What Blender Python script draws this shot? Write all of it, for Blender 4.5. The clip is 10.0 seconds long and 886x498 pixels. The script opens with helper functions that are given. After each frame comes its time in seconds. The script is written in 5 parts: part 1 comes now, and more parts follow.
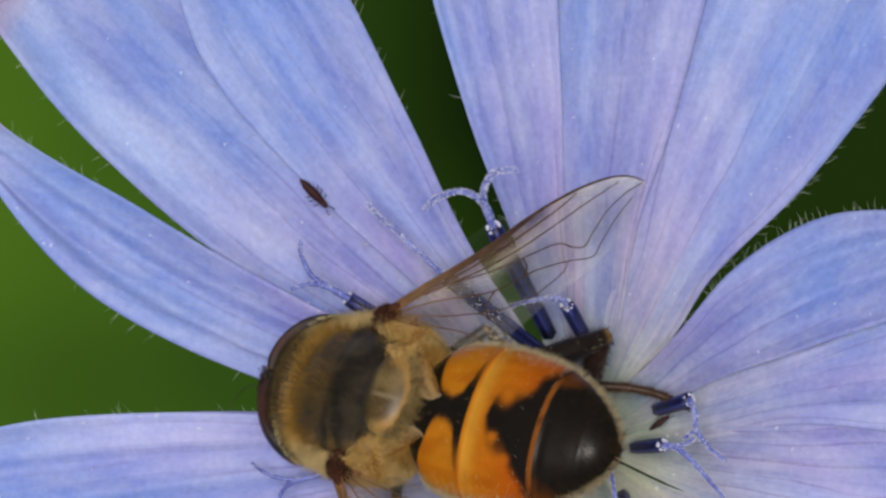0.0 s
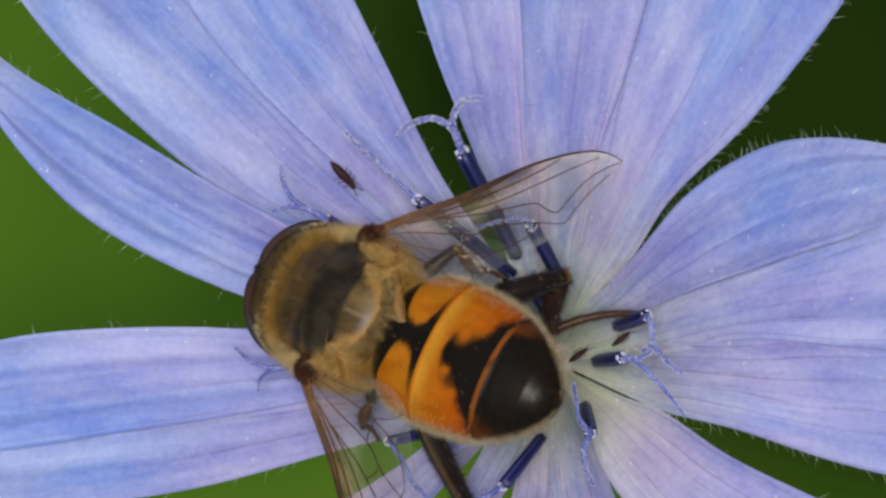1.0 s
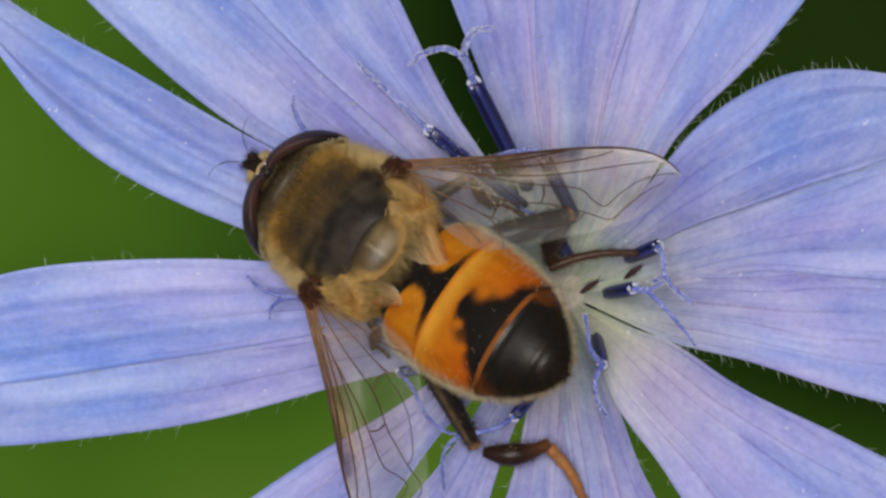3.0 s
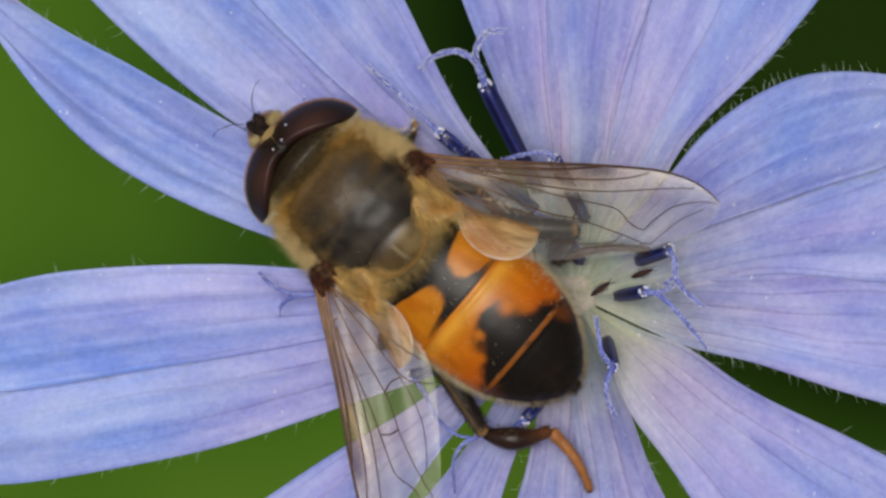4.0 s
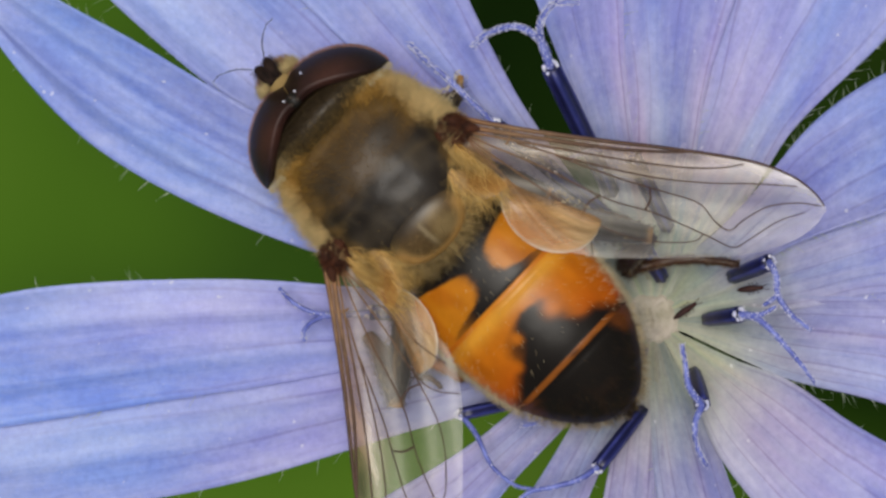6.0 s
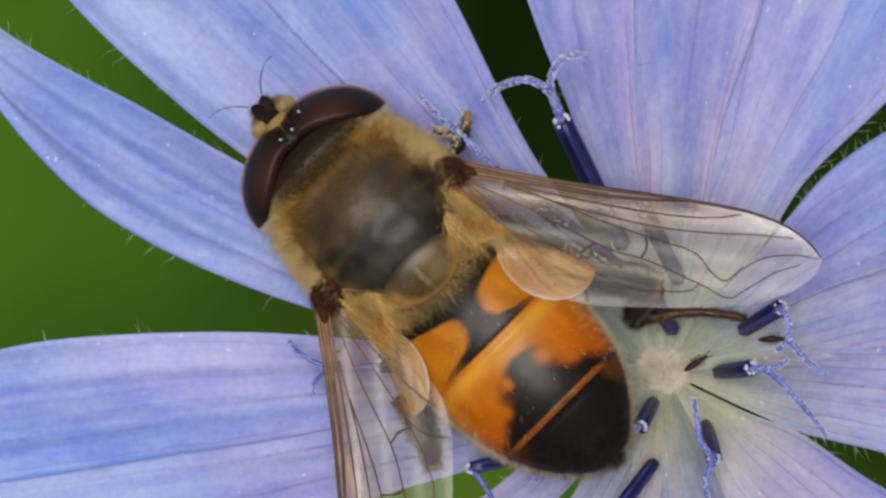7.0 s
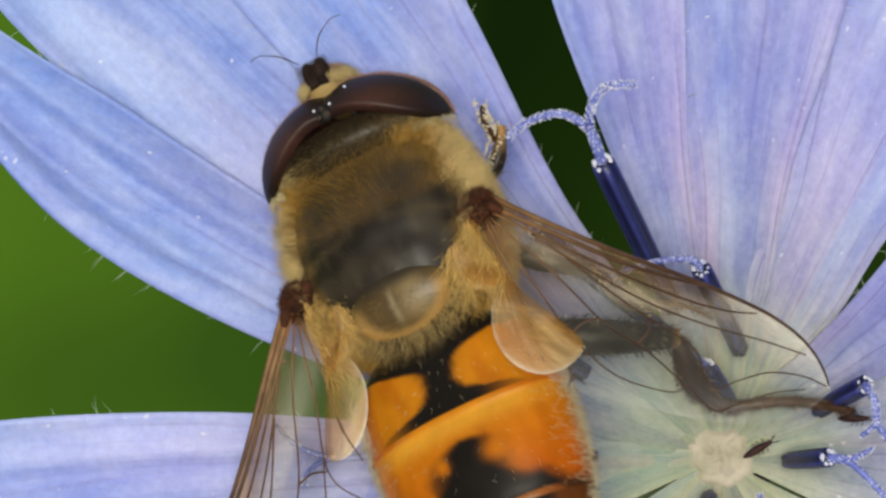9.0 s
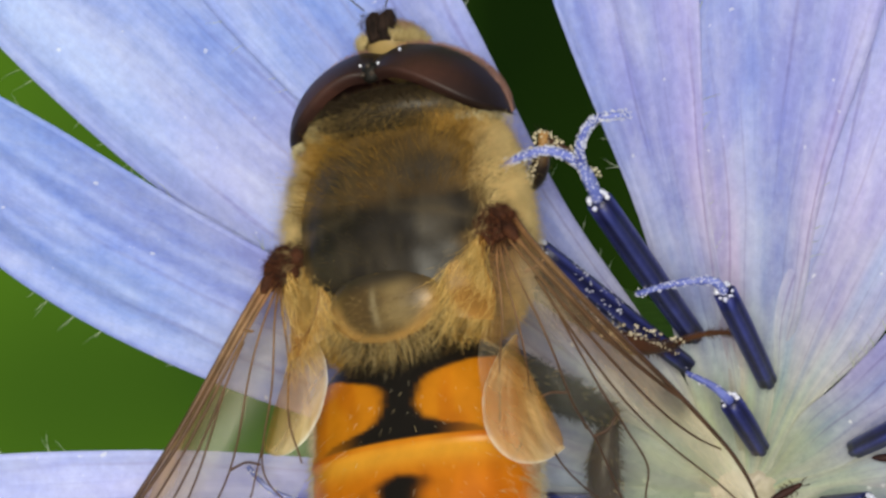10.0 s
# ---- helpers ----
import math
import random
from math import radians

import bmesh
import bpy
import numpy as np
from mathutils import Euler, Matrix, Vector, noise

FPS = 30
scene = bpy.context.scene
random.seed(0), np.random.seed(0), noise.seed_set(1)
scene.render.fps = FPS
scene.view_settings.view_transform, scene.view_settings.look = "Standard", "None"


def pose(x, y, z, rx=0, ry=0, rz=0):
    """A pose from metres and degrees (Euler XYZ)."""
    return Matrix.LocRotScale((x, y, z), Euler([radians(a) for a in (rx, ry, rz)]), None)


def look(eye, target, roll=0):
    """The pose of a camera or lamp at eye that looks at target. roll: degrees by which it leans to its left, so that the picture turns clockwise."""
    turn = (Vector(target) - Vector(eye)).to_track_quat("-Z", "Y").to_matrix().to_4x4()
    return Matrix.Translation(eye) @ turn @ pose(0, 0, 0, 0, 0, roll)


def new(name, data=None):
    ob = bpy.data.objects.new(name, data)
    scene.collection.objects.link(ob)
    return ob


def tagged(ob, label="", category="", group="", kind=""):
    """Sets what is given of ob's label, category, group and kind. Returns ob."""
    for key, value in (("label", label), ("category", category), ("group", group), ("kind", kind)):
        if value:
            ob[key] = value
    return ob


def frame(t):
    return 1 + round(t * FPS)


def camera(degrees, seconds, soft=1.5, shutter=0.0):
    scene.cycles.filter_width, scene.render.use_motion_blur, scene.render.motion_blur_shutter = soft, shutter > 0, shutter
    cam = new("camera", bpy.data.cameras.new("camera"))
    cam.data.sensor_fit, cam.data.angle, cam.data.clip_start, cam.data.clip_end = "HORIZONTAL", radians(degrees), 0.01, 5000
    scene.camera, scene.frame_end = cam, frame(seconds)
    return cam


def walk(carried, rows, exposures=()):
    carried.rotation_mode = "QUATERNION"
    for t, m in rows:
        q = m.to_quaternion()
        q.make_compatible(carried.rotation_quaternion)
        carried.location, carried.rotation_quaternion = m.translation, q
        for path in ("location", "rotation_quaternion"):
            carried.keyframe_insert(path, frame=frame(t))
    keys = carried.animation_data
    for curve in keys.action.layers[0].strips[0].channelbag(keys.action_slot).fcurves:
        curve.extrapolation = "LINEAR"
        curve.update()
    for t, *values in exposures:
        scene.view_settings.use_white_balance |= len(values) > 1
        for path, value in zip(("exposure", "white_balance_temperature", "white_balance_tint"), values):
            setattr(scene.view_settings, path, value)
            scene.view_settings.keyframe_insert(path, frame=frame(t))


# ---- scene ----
cam = camera(10.3, 10.0, soft=2.8)
walk(cam, [
    (0.0, pose(-0.004169, 0.005743, 0.143459)),
    (0.1, pose(-0.003797, 0.004187, 0.147450)),
    (0.2, pose(-0.003606, 0.003068, 0.150801)),
    (0.3, pose(-0.003428, 0.002012, 0.152154)),
    (0.5, pose(-0.003163, 0.001912, 0.152334)),
    (1.0, pose(-0.003332, 0.003459, 0.152551)),
    (1.5, pose(-0.003488, 0.001240, 0.152966)),
    (2.0, pose(-0.003808, 0.002049, 0.152668)),
    (2.5, pose(-0.005076, 0.001455, 0.152491)),
    (2.7, pose(-0.003581, 0.001447, 0.152749)),
    (3.8, pose(-0.004152, 0.001042, 0.152768)),
    (4.0, pose(-0.004019, 0.001444, 0.152670)),
    (4.5, pose(-0.003789, 0.001124, 0.152591)),
    (5.0, pose(-0.004202, 0.002529, 0.141623)),
    (5.5, pose(-0.004510, 0.002424, 0.129169)),
    (5.7, pose(-0.005368, 0.001796, 0.128327)),
    (6.8, pose(-0.005535, 0.002639, 0.127906)),
    (7.0, pose(-0.005706, 0.003162, 0.127583)),
    (7.5, pose(-0.006169, 0.003478, 0.128415)),
    (8.0, pose(-0.006072, 0.003048, 0.120463)),
    (8.5, pose(-0.005870, 0.004086, 0.107120)),
    (9.0, pose(-0.006062, 0.004562, 0.107248)),
    (9.5, pose(-0.005924, 0.005286, 0.107090)),
    (10.0, pose(-0.005919, 0.004949, 0.096045)),
], [(0, -0.34, 6500, 10), (8.0, -0.34, 6550, 10), (8.5, -0.22, 6700, 10), (9.0, -0.05, 6900, 3), (9.5, 0.02, 6900, 2), (10.0, 0.03, 6900, 2)])

MM = 0.001

# ---- world and light ----
world = bpy.data.worlds.new("overcast_sky")
scene.world = world
world.use_nodes = True
wn = world.node_tree
sky = wn.nodes.new("ShaderNodeTexSky")
sky.sky_type = "NISHITA"
sky.sun_disc = False
sky.sun_elevation = radians(86)
sky.sun_rotation = radians(-54)
sky.air_density, sky.dust_density, sky.ozone_density = 1.0, 4.0, 1.0
back = wn.nodes["Background"]
back.inputs["Strength"].default_value = 0.06
wn.links.new(sky.outputs["Color"], back.inputs["Color"])

sun = new("sun", bpy.data.lights.new("sun", "SUN"))
sun.data.energy = 3.4
sun.data.angle = radians(20)
sun.data.color = (1.0, 0.96, 0.9)
sun.matrix_world = look((-0.07, 0.05, 1.2), (0, 0, 0))
scene.view_settings.exposure = 0.0


# ---- materials ----
def mat(name, rough=0.6, spec=0.5):
    m = bpy.data.materials.new(name)
    m.use_nodes = True
    bsdf = m.node_tree.nodes["Principled BSDF"]
    bsdf.inputs["Roughness"].default_value = rough
    bsdf.inputs["Specular IOR Level"].default_value = spec
    return m, m.node_tree, bsdf


def noise_of(tree, scale, detail=4.0, rough=0.55, stretch=(1, 1, 1), coord="Object"):
    tc = tree.nodes.new("ShaderNodeTexCoord")
    mp = tree.nodes.new("ShaderNodeMapping")
    mp.inputs["Scale"].default_value = stretch
    nz = tree.nodes.new("ShaderNodeTexNoise")
    nz.inputs["Scale"].default_value = scale
    nz.inputs["Detail"].default_value = detail
    nz.inputs["Roughness"].default_value = rough
    tree.links.new(tc.outputs[coord], mp.inputs["Vector"])
    tree.links.new(mp.outputs["Vector"], nz.inputs["Vector"])
    return nz


def ramp_of(tree, source, stops):
    r = tree.nodes.new("ShaderNodeValToRGB")
    el = r.color_ramp.elements
    el[0].position, el[0].color = stops[0][0], (*stops[0][1], 1)
    el[1].position, el[1].color = stops[-1][0], (*stops[-1][1], 1)
    for p, c in stops[1:-1]:
        e = el.new(p)
        e.color = (*c, 1)
    tree.links.new(source, r.inputs["Fac"])
    return r


def mixed(tree, blend, fac, a, b):
    m = tree.nodes.new("ShaderNodeMix")
    m.data_type, m.blend_type = "RGBA", blend
    for slot, value in (("Factor", fac), ("A", a), ("B", b)):
        socket = [s for s in m.inputs if s.name == slot and s.type == ("VALUE" if slot == "Factor" else "RGBA")][0]
        if isinstance(value, bpy.types.NodeSocket):
            tree.links.new(value, socket)  # a colour feeds a factor by its brightness
        else:
            socket.default_value = value if slot == "Factor" else (*value, 1)
    return [s for s in m.outputs if s.type == "RGBA"][0]


def bump(tree, bsdf, height, strength, distance):
    b = tree.nodes.new("ShaderNodeBump")
    b.inputs["Strength"].default_value = strength
    b.inputs["Distance"].default_value = distance
    tree.links.new(height, b.inputs["Height"])
    tree.links.new(b.outputs["Normal"], bsdf.inputs["Normal"])


def mottled(name, a, b, scale=1500, rough=0.5, spec=0.5, bumps=0.3, coat=0.0, stretch=(1, 1, 1)):
    """Two colours mixed by noise, with a finer relief."""
    m, tree, bsdf = mat(name, rough, spec)
    nz = noise_of(tree, scale, stretch=stretch)
    r = ramp_of(tree, nz.outputs["Fac"], [(0.35, a), (0.65, b)])
    tree.links.new(r.outputs["Color"], bsdf.inputs["Base Color"])
    fine = noise_of(tree, scale * 4, stretch=stretch)
    bump(tree, bsdf, fine.outputs["Fac"], bumps, 0.00005)
    bsdf.inputs["Coat Weight"].default_value = coat
    return m


def tinted(name, scale, rough, spec=0.5, bumps=0.25, amount=0.5, coat=0.0):
    """The mesh's own markings, varied by noise."""
    m, tree, bsdf = mat(name, rough, spec)
    at = tree.nodes.new("ShaderNodeAttribute")
    at.attribute_name = "tint"
    nz = noise_of(tree, scale)
    r = ramp_of(tree, nz.outputs["Fac"], [(0.3, (1 - amount,) * 3), (0.7, (1.0, 1.0, 1.0))])
    c = mixed(tree, "MULTIPLY", 1.0, at.outputs["Color"], r.outputs["Color"])
    tree.links.new(c, bsdf.inputs["Base Color"])
    fine = noise_of(tree, scale * 5)
    bump(tree, bsdf, fine.outputs["Fac"], bumps, 0.00004)
    bsdf.inputs["Coat Weight"].default_value = coat
    bsdf.inputs["Coat Roughness"].default_value = 0.25
    return m


def petal_material():
    m, tree, bsdf = mat("petal", 0.55, 0.35)
    uv = tree.nodes.new("ShaderNodeUVMap")
    info = tree.nodes.new("ShaderNodeObjectInfo")
    sep = tree.nodes.new("ShaderNodeSeparateXYZ")
    tree.links.new(uv.outputs["UV"], sep.inputs["Vector"])
    shift = tree.nodes.new("ShaderNodeCombineXYZ")
    tree.links.new(info.outputs["Random"], shift.inputs["X"])
    tree.links.new(info.outputs["Random"], shift.inputs["Z"])
    add = tree.nodes.new("ShaderNodeVectorMath")
    add.operation = "ADD"
    tree.links.new(uv.outputs["UV"], add.inputs[0])
    tree.links.new(shift.outputs["Vector"], add.inputs[1])

    def streak(across, along, detail, rough=0.55):
        mp = tree.nodes.new("ShaderNodeMapping")
        mp.inputs["Scale"].default_value = (across, along, 7)
        tree.links.new(add.outputs["Vector"], mp.inputs["Vector"])
        nz = tree.nodes.new("ShaderNodeTexNoise")
        nz.inputs["Scale"].default_value = 1.0
        nz.inputs["Detail"].default_value = detail
        nz.inputs["Roughness"].default_value = rough
        tree.links.new(mp.outputs["Vector"], nz.inputs["Vector"])
        return nz.outputs["Fac"]

    along = ramp_of(tree, sep.outputs["Y"], [
        (0.0, (0.40, 0.44, 0.29)), (0.06, (0.42, 0.47, 0.34)), (0.11, (0.40, 0.435, 0.46)), (0.18, (0.395, 0.405, 0.62)),
        (0.34, (0.385, 0.405, 0.79)), (0.58, (0.33, 0.415, 0.83)), (0.95, (0.36, 0.465, 0.86)), (1.0, (0.50, 0.40, 0.62))])
    broad, mid, fine = streak(2.4, 2.2, 3), streak(11, 1.6, 4), streak(34, 3.5, 4, 0.65)
    rb = ramp_of(tree, broad, [(0.28, (0.58, 0.64, 0.87)), (0.50, (0.91, 0.91, 0.96)), (0.72, (1.26, 1.20, 1.08))])
    rm = ramp_of(tree, mid, [(0.32, (0.94, 0.94, 0.97)), (0.62, (1.02, 1.02, 1.01))])
    rf = ramp_of(tree, fine, [(0.3, (0.965, 0.96, 0.98)), (0.7, (1.0, 1.0, 1.0))])
    own = tree.nodes.new("ShaderNodeAttribute")
    own.attribute_name = "tint"
    c = mixed(tree, "MULTIPLY", 1.0, along.outputs["Color"], own.outputs["Color"])
    hue = streak(1.7, 2.2, 2)
    rh = ramp_of(tree, hue, [(0.34, (0.84, 0.985, 1.04)), (0.5, (1.0, 1.0, 1.0)), (0.66, (1.09, 0.975, 0.985))])
    c = mixed(tree, "MULTIPLY", 1.0, c, rh.outputs["Color"])
    c = mixed(tree, "MULTIPLY", 1.0, c, rb.outputs["Color"])
    c = mixed(tree, "MULTIPLY", 1.0, c, rm.outputs["Color"])
    c = mixed(tree, "MULTIPLY", 1.0, c, rf.outputs["Color"])
    # thin purple veins, fading towards the tip
    wave = tree.nodes.new("ShaderNodeMath")
    wave.operation = "MULTIPLY_ADD"
    wave.inputs[1].default_value = 34.0
    tree.links.new(sep.outputs["X"], wave.inputs[0])
    warp = tree.nodes.new("ShaderNodeMath")
    warp.operation = "MULTIPLY"
    warp.inputs[1].default_value = 9.0
    tree.links.new(broad, warp.inputs[0])
    tree.links.new(warp.outputs["Value"], wave.inputs[2])
    sine = tree.nodes.new("ShaderNodeMath")
    sine.operation = "SINE"
    tree.links.new(wave.outputs["Value"], sine.inputs[0])
    line = ramp_of(tree, sine.outputs["Value"], [(0.88, (0, 0, 0)), (0.99, (1, 1, 1))])
    fade = ramp_of(tree, sep.outputs["Y"], [(0.04, (0, 0, 0)), (0.12, (0.9, 0.9, 0.9)), (0.40, (0.65, 0.65, 0.65)), (0.8, (0.1, 0.1, 0.1))])
    amount = mixed(tree, "MULTIPLY", 1.0, line.outputs["Color"], fade.outputs["Color"])
    broken = ramp_of(tree, mid, [(0.42, (0, 0, 0)), (0.55, (1, 1, 1))])
    amount = mixed(tree, "MULTIPLY", 1.0, amount, broken.outputs["Color"])
    dark = mixed(tree, "MULTIPLY", 1.0, c, (0.64, 0.56, 0.70))
    c = mixed(tree, "MIX", amount, c, dark)
    # pale papery mottling on the outer half
    paper = noise_of(tree, 700, 6, 0.75, (0.45, 1.3, 1))
    rp = ramp_of(tree, paper.outputs["Fac"], [(0.42, (0, 0, 0)), (0.70, (0.42, 0.42, 0.40))])
    c = mixed(tree, "SCREEN", 0.55, c, rp.outputs["Color"])
    # fine grain of the skin's cells
    cell = noise_of(tree, 5200, 3, 0.7)
    rg = ramp_of(tree, cell.outputs["Fac"], [(0.34, (0.90, 0.90, 0.93)), (0.66, (1.07, 1.07, 1.05))])
    c = mixed(tree, "MULTIPLY", 1.0, c, rg.outputs["Color"])
    speck = noise_of(tree, 4600, 1, 0.4)
    rk = ramp_of(tree, speck.outputs["Fac"], [(0.77, (0, 0, 0)), (0.80, (0.6, 0.6, 0.6))])
    c = mixed(tree, "SCREEN", 0.7, c, rk.outputs["Color"])
    tree.links.new(c, bsdf.inputs["Base Color"])
    bump(tree, bsdf, mid, 0.4, 0.00015)
    thin = tree.nodes.new("ShaderNodeBsdfTranslucent")
    tree.links.new(c, thin.inputs["Color"])
    mix = tree.nodes.new("ShaderNodeMixShader")
    mix.inputs["Fac"].default_value = 0.22
    out = tree.nodes["Material Output"]
    tree.links.new(bsdf.outputs["BSDF"], mix.inputs[1])
    tree.links.new(thin.outputs["BSDF"], mix.inputs[2])
    tree.links.new(mix.outputs["Shader"], out.inputs["Surface"])
    return m


def along_wing(tree):
    """0 at the wing's root, 1 at its tip."""
    tc = tree.nodes.new("ShaderNodeTexCoord")
    sep = tree.nodes.new("ShaderNodeSeparateXYZ")
    tree.links.new(tc.outputs["Object"], sep.inputs["Vector"])
    k = tree.nodes.new("ShaderNodeMath")
    k.operation = "MULTIPLY"
    k.inputs[1].default_value = 1 / 0.0094
    tree.links.new(sep.outputs["X"], k.inputs[0])
    return k.outputs["Value"]


def film_material(name, covers, rough=0.3, across=None, shine=0.0):
    """A thin, see-through skin in the mesh's own tint: part of the light passes straight on."""
    m, tree, bsdf = mat(name, rough, 0.3)
    at = along_wing(tree)
    own = tree.nodes.new("ShaderNodeAttribute")
    own.attribute_name = "tint"
    base = own.outputs["Color"]
    nz = noise_of(tree, 1300, 4, 0.6, (0.5, 1.4, 1))
    r = ramp_of(tree, nz.outputs["Fac"], [(0.3, (0.72, 0.70, 0.68)), (0.7, (1.0, 1.0, 1.0))])
    tree.links.new(mixed(tree, "MULTIPLY", 1.0, base, r.outputs["Color"]), bsdf.inputs["Base Color"])
    bump(tree, bsdf, nz.outputs["Fac"], 0.7, 0.00010)
    clear = tree.nodes.new("ShaderNodeBsdfTransparent")
    tree.links.new(mixed(tree, "MIX", 0.62, (1.0, 1.0, 1.0), base), clear.inputs["Color"])
    mix = tree.nodes.new("ShaderNodeMixShader")
    cover = ramp_of(tree, at, [(p, (v, v, v)) for p, v in covers]).outputs["Color"]
    if across:
        uv = tree.nodes.new("ShaderNodeUVMap")
        sep = tree.nodes.new("ShaderNodeSeparateXYZ")
        tree.links.new(uv.outputs["UV"], sep.inputs["Vector"])
        cover = mixed(tree, "MULTIPLY", 1.0, cover, ramp_of(tree, sep.outputs["X"], [(p, (v, v, v)) for p, v in across]).outputs["Color"])
        crease = noise_of(tree, 900, 5, 0.6, (0.35, 1.5, 1))
        rc = ramp_of(tree, crease.outputs["Fac"], [(0.40, (0.5, 0.5, 0.5)), (0.54, (0.8, 0.8, 0.8)), (0.68, (1.7, 1.7, 1.7))])
        cover = mixed(tree, "MULTIPLY", 1.0, cover, rc.outputs["Color"])
    tree.links.new(cover, mix.inputs["Fac"])
    out = tree.nodes["Material Output"]
    tree.links.new(clear.outputs["BSDF"], mix.inputs[1])
    tree.links.new(bsdf.outputs["BSDF"], mix.inputs[2])
    surface = mix.outputs["Shader"]
    if shine:
        # the sheen of the skin where it faces the light
        gloss = tree.nodes.new("ShaderNodeBsdfGlossy")
        gloss.inputs["Roughness"].default_value = 0.48
        gloss.inputs["Color"].default_value = (1.0, 0.97, 0.90, 1.0)
        sheen = tree.nodes.new("ShaderNodeMixShader")
        sheen.inputs["Fac"].default_value = shine
        tree.links.new(surface, sheen.inputs[1])
        tree.links.new(gloss.outputs["BSDF"], sheen.inputs[2])
        surface = sheen.outputs["Shader"]
    tree.links.new(surface, out.inputs["Surface"])
    return m


def vein_material():
    m, tree, bsdf = mat("wing_vein", 0.5, 0.3)
    r = ramp_of(tree, along_wing(tree), [(0.0, (0.22, 0.095, 0.035)), (0.15, (0.24, 0.135, 0.065)), (0.32, (0.12, 0.062, 0.033)), (0.5, (0.075, 0.038, 0.024))])
    nz = noise_of(tree, 2200)
    v = ramp_of(tree, nz.outputs["Fac"], [(0.3, (0.6, 0.6, 0.6)), (0.7, (1.1, 1.1, 1.1))])
    tree.links.new(mixed(tree, "MULTIPLY", 1.0, r.outputs["Color"], v.outputs["Color"]), bsdf.inputs["Base Color"])
    return m


def meadow_material():
    m, tree, bsdf = mat("meadow", 1.0, 0.0)
    nz = noise_of(tree, 22, 1.5, 0.4)
    r = ramp_of(tree, nz.outputs["Fac"], [(0.34, (0.030, 0.072, 0.008)), (0.5, (0.053, 0.121, 0.010)), (0.68, (0.080, 0.157, 0.015))])
    # shade among the leaves on one side, painted as a darker round area
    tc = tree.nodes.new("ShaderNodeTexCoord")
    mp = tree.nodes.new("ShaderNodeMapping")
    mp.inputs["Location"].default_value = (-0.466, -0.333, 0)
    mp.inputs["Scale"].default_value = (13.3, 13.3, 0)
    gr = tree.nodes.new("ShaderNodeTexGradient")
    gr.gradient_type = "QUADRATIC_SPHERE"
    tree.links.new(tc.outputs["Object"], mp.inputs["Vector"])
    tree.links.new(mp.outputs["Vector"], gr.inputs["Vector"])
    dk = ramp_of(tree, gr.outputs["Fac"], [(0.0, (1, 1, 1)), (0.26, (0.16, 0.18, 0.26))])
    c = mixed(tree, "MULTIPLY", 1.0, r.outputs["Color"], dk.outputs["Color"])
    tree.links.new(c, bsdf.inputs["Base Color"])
    return m


PETAL = petal_material()
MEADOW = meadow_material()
STEM = mottled("stem_green", (0.05, 0.10, 0.02), (0.09, 0.16, 0.04), 900, 0.6)
BRACT = mottled("bract_green", (0.014, 0.032, 0.007), (0.035, 0.065, 0.015), 900, 0.65)
DISC = mottled("disc_cream", (0.34, 0.31, 0.22), (0.50, 0.44, 0.36), 1500, 0.65, bumps=0.8)
CUP = mottled("cup_green", (0.03, 0.06, 0.015), (0.07, 0.11, 0.03), 600, 0.65)
TUBE = tinted("anther_blue", 1800, 0.42, 0.4, 0.25, 0.45)
STYLE = mottled("style_blue", (0.065, 0.085, 0.36), (0.18, 0.22, 0.60), 2600, 0.55)
POLLEN = mottled("pollen_white", (0.52, 0.54, 0.74), (0.80, 0.80, 0.88), 3000, 0.8)
PALE = mottled("pollen_cream", (0.55, 0.46, 0.30), (0.72, 0.64, 0.48), 3000, 0.8)
HAIRLET = mottled("margin_hair", (0.35, 0.42, 0.30), (0.55, 0.58, 0.50), 2000, 0.6)
CUTICLE = tinted("cuticle", 1100, 0.44, 0.26, 0.12, 0.35, 0.0)
SCUTE = tinted("scutellum_shell", 1500, 0.40, 0.32, 0.08, 0.3, 0.0)
HINGE = mottled("hinge_brown", (0.022, 0.008, 0.005), (0.085, 0.028, 0.012), 5000, 0.75, 0.2, 0.8)
ABDOMEN = tinted("abdomen_cuticle", 1600, 0.32, 0.14, 0.05, 0.22, 0.0)
EYE = tinted("eye_facets", 7000, 0.52, 0.3, 0.15, 0.25, 0.0)
FUR = tinted("fur", 2500, 0.75, 0.2, 0.0, 0.3)
LEG = tinted("leg_cuticle", 2500, 0.36, 0.28, 0.4, 0.4)
VEIN = vein_material()
WING = film_material("wing_film", [(0.0, 0.95), (0.16, 0.7), (0.45, 0.62), (0.7, 0.6), (1.0, 0.75)], 0.22, [(0.0, 0.75), (0.22, 0.38), (0.40, 0.10), (0.65, 0.06), (0.80, 0.08), (1.0, 0.16)], 0.038)
LOBE = film_material("lobe_film", [(0.0, 1.0), (1.0, 0.9)], 0.42, [(0.0, 0.18), (0.25, 0.42), (0.7, 0.54), (0.93, 0.60), (1.0, 0.85)], 0.008)
SCALE = film_material("scale_film", [(0.0, 0.45), (1.0, 0.45)], 0.4)
HORN = mottled("antenna_black", (0.010, 0.007, 0.006), (0.030, 0.018, 0.014), 5000, 0.85, 0.1, 0.8)
BUG = mottled("bug_brown", (0.020, 0.006, 0.006), (0.045, 0.013, 0.010), 4000, 0.55, 0.2)
BLACK = mottled("black_chitin", (0.008, 0.006, 0.005), (0.025, 0.018, 0.014), 3000, 0.35)


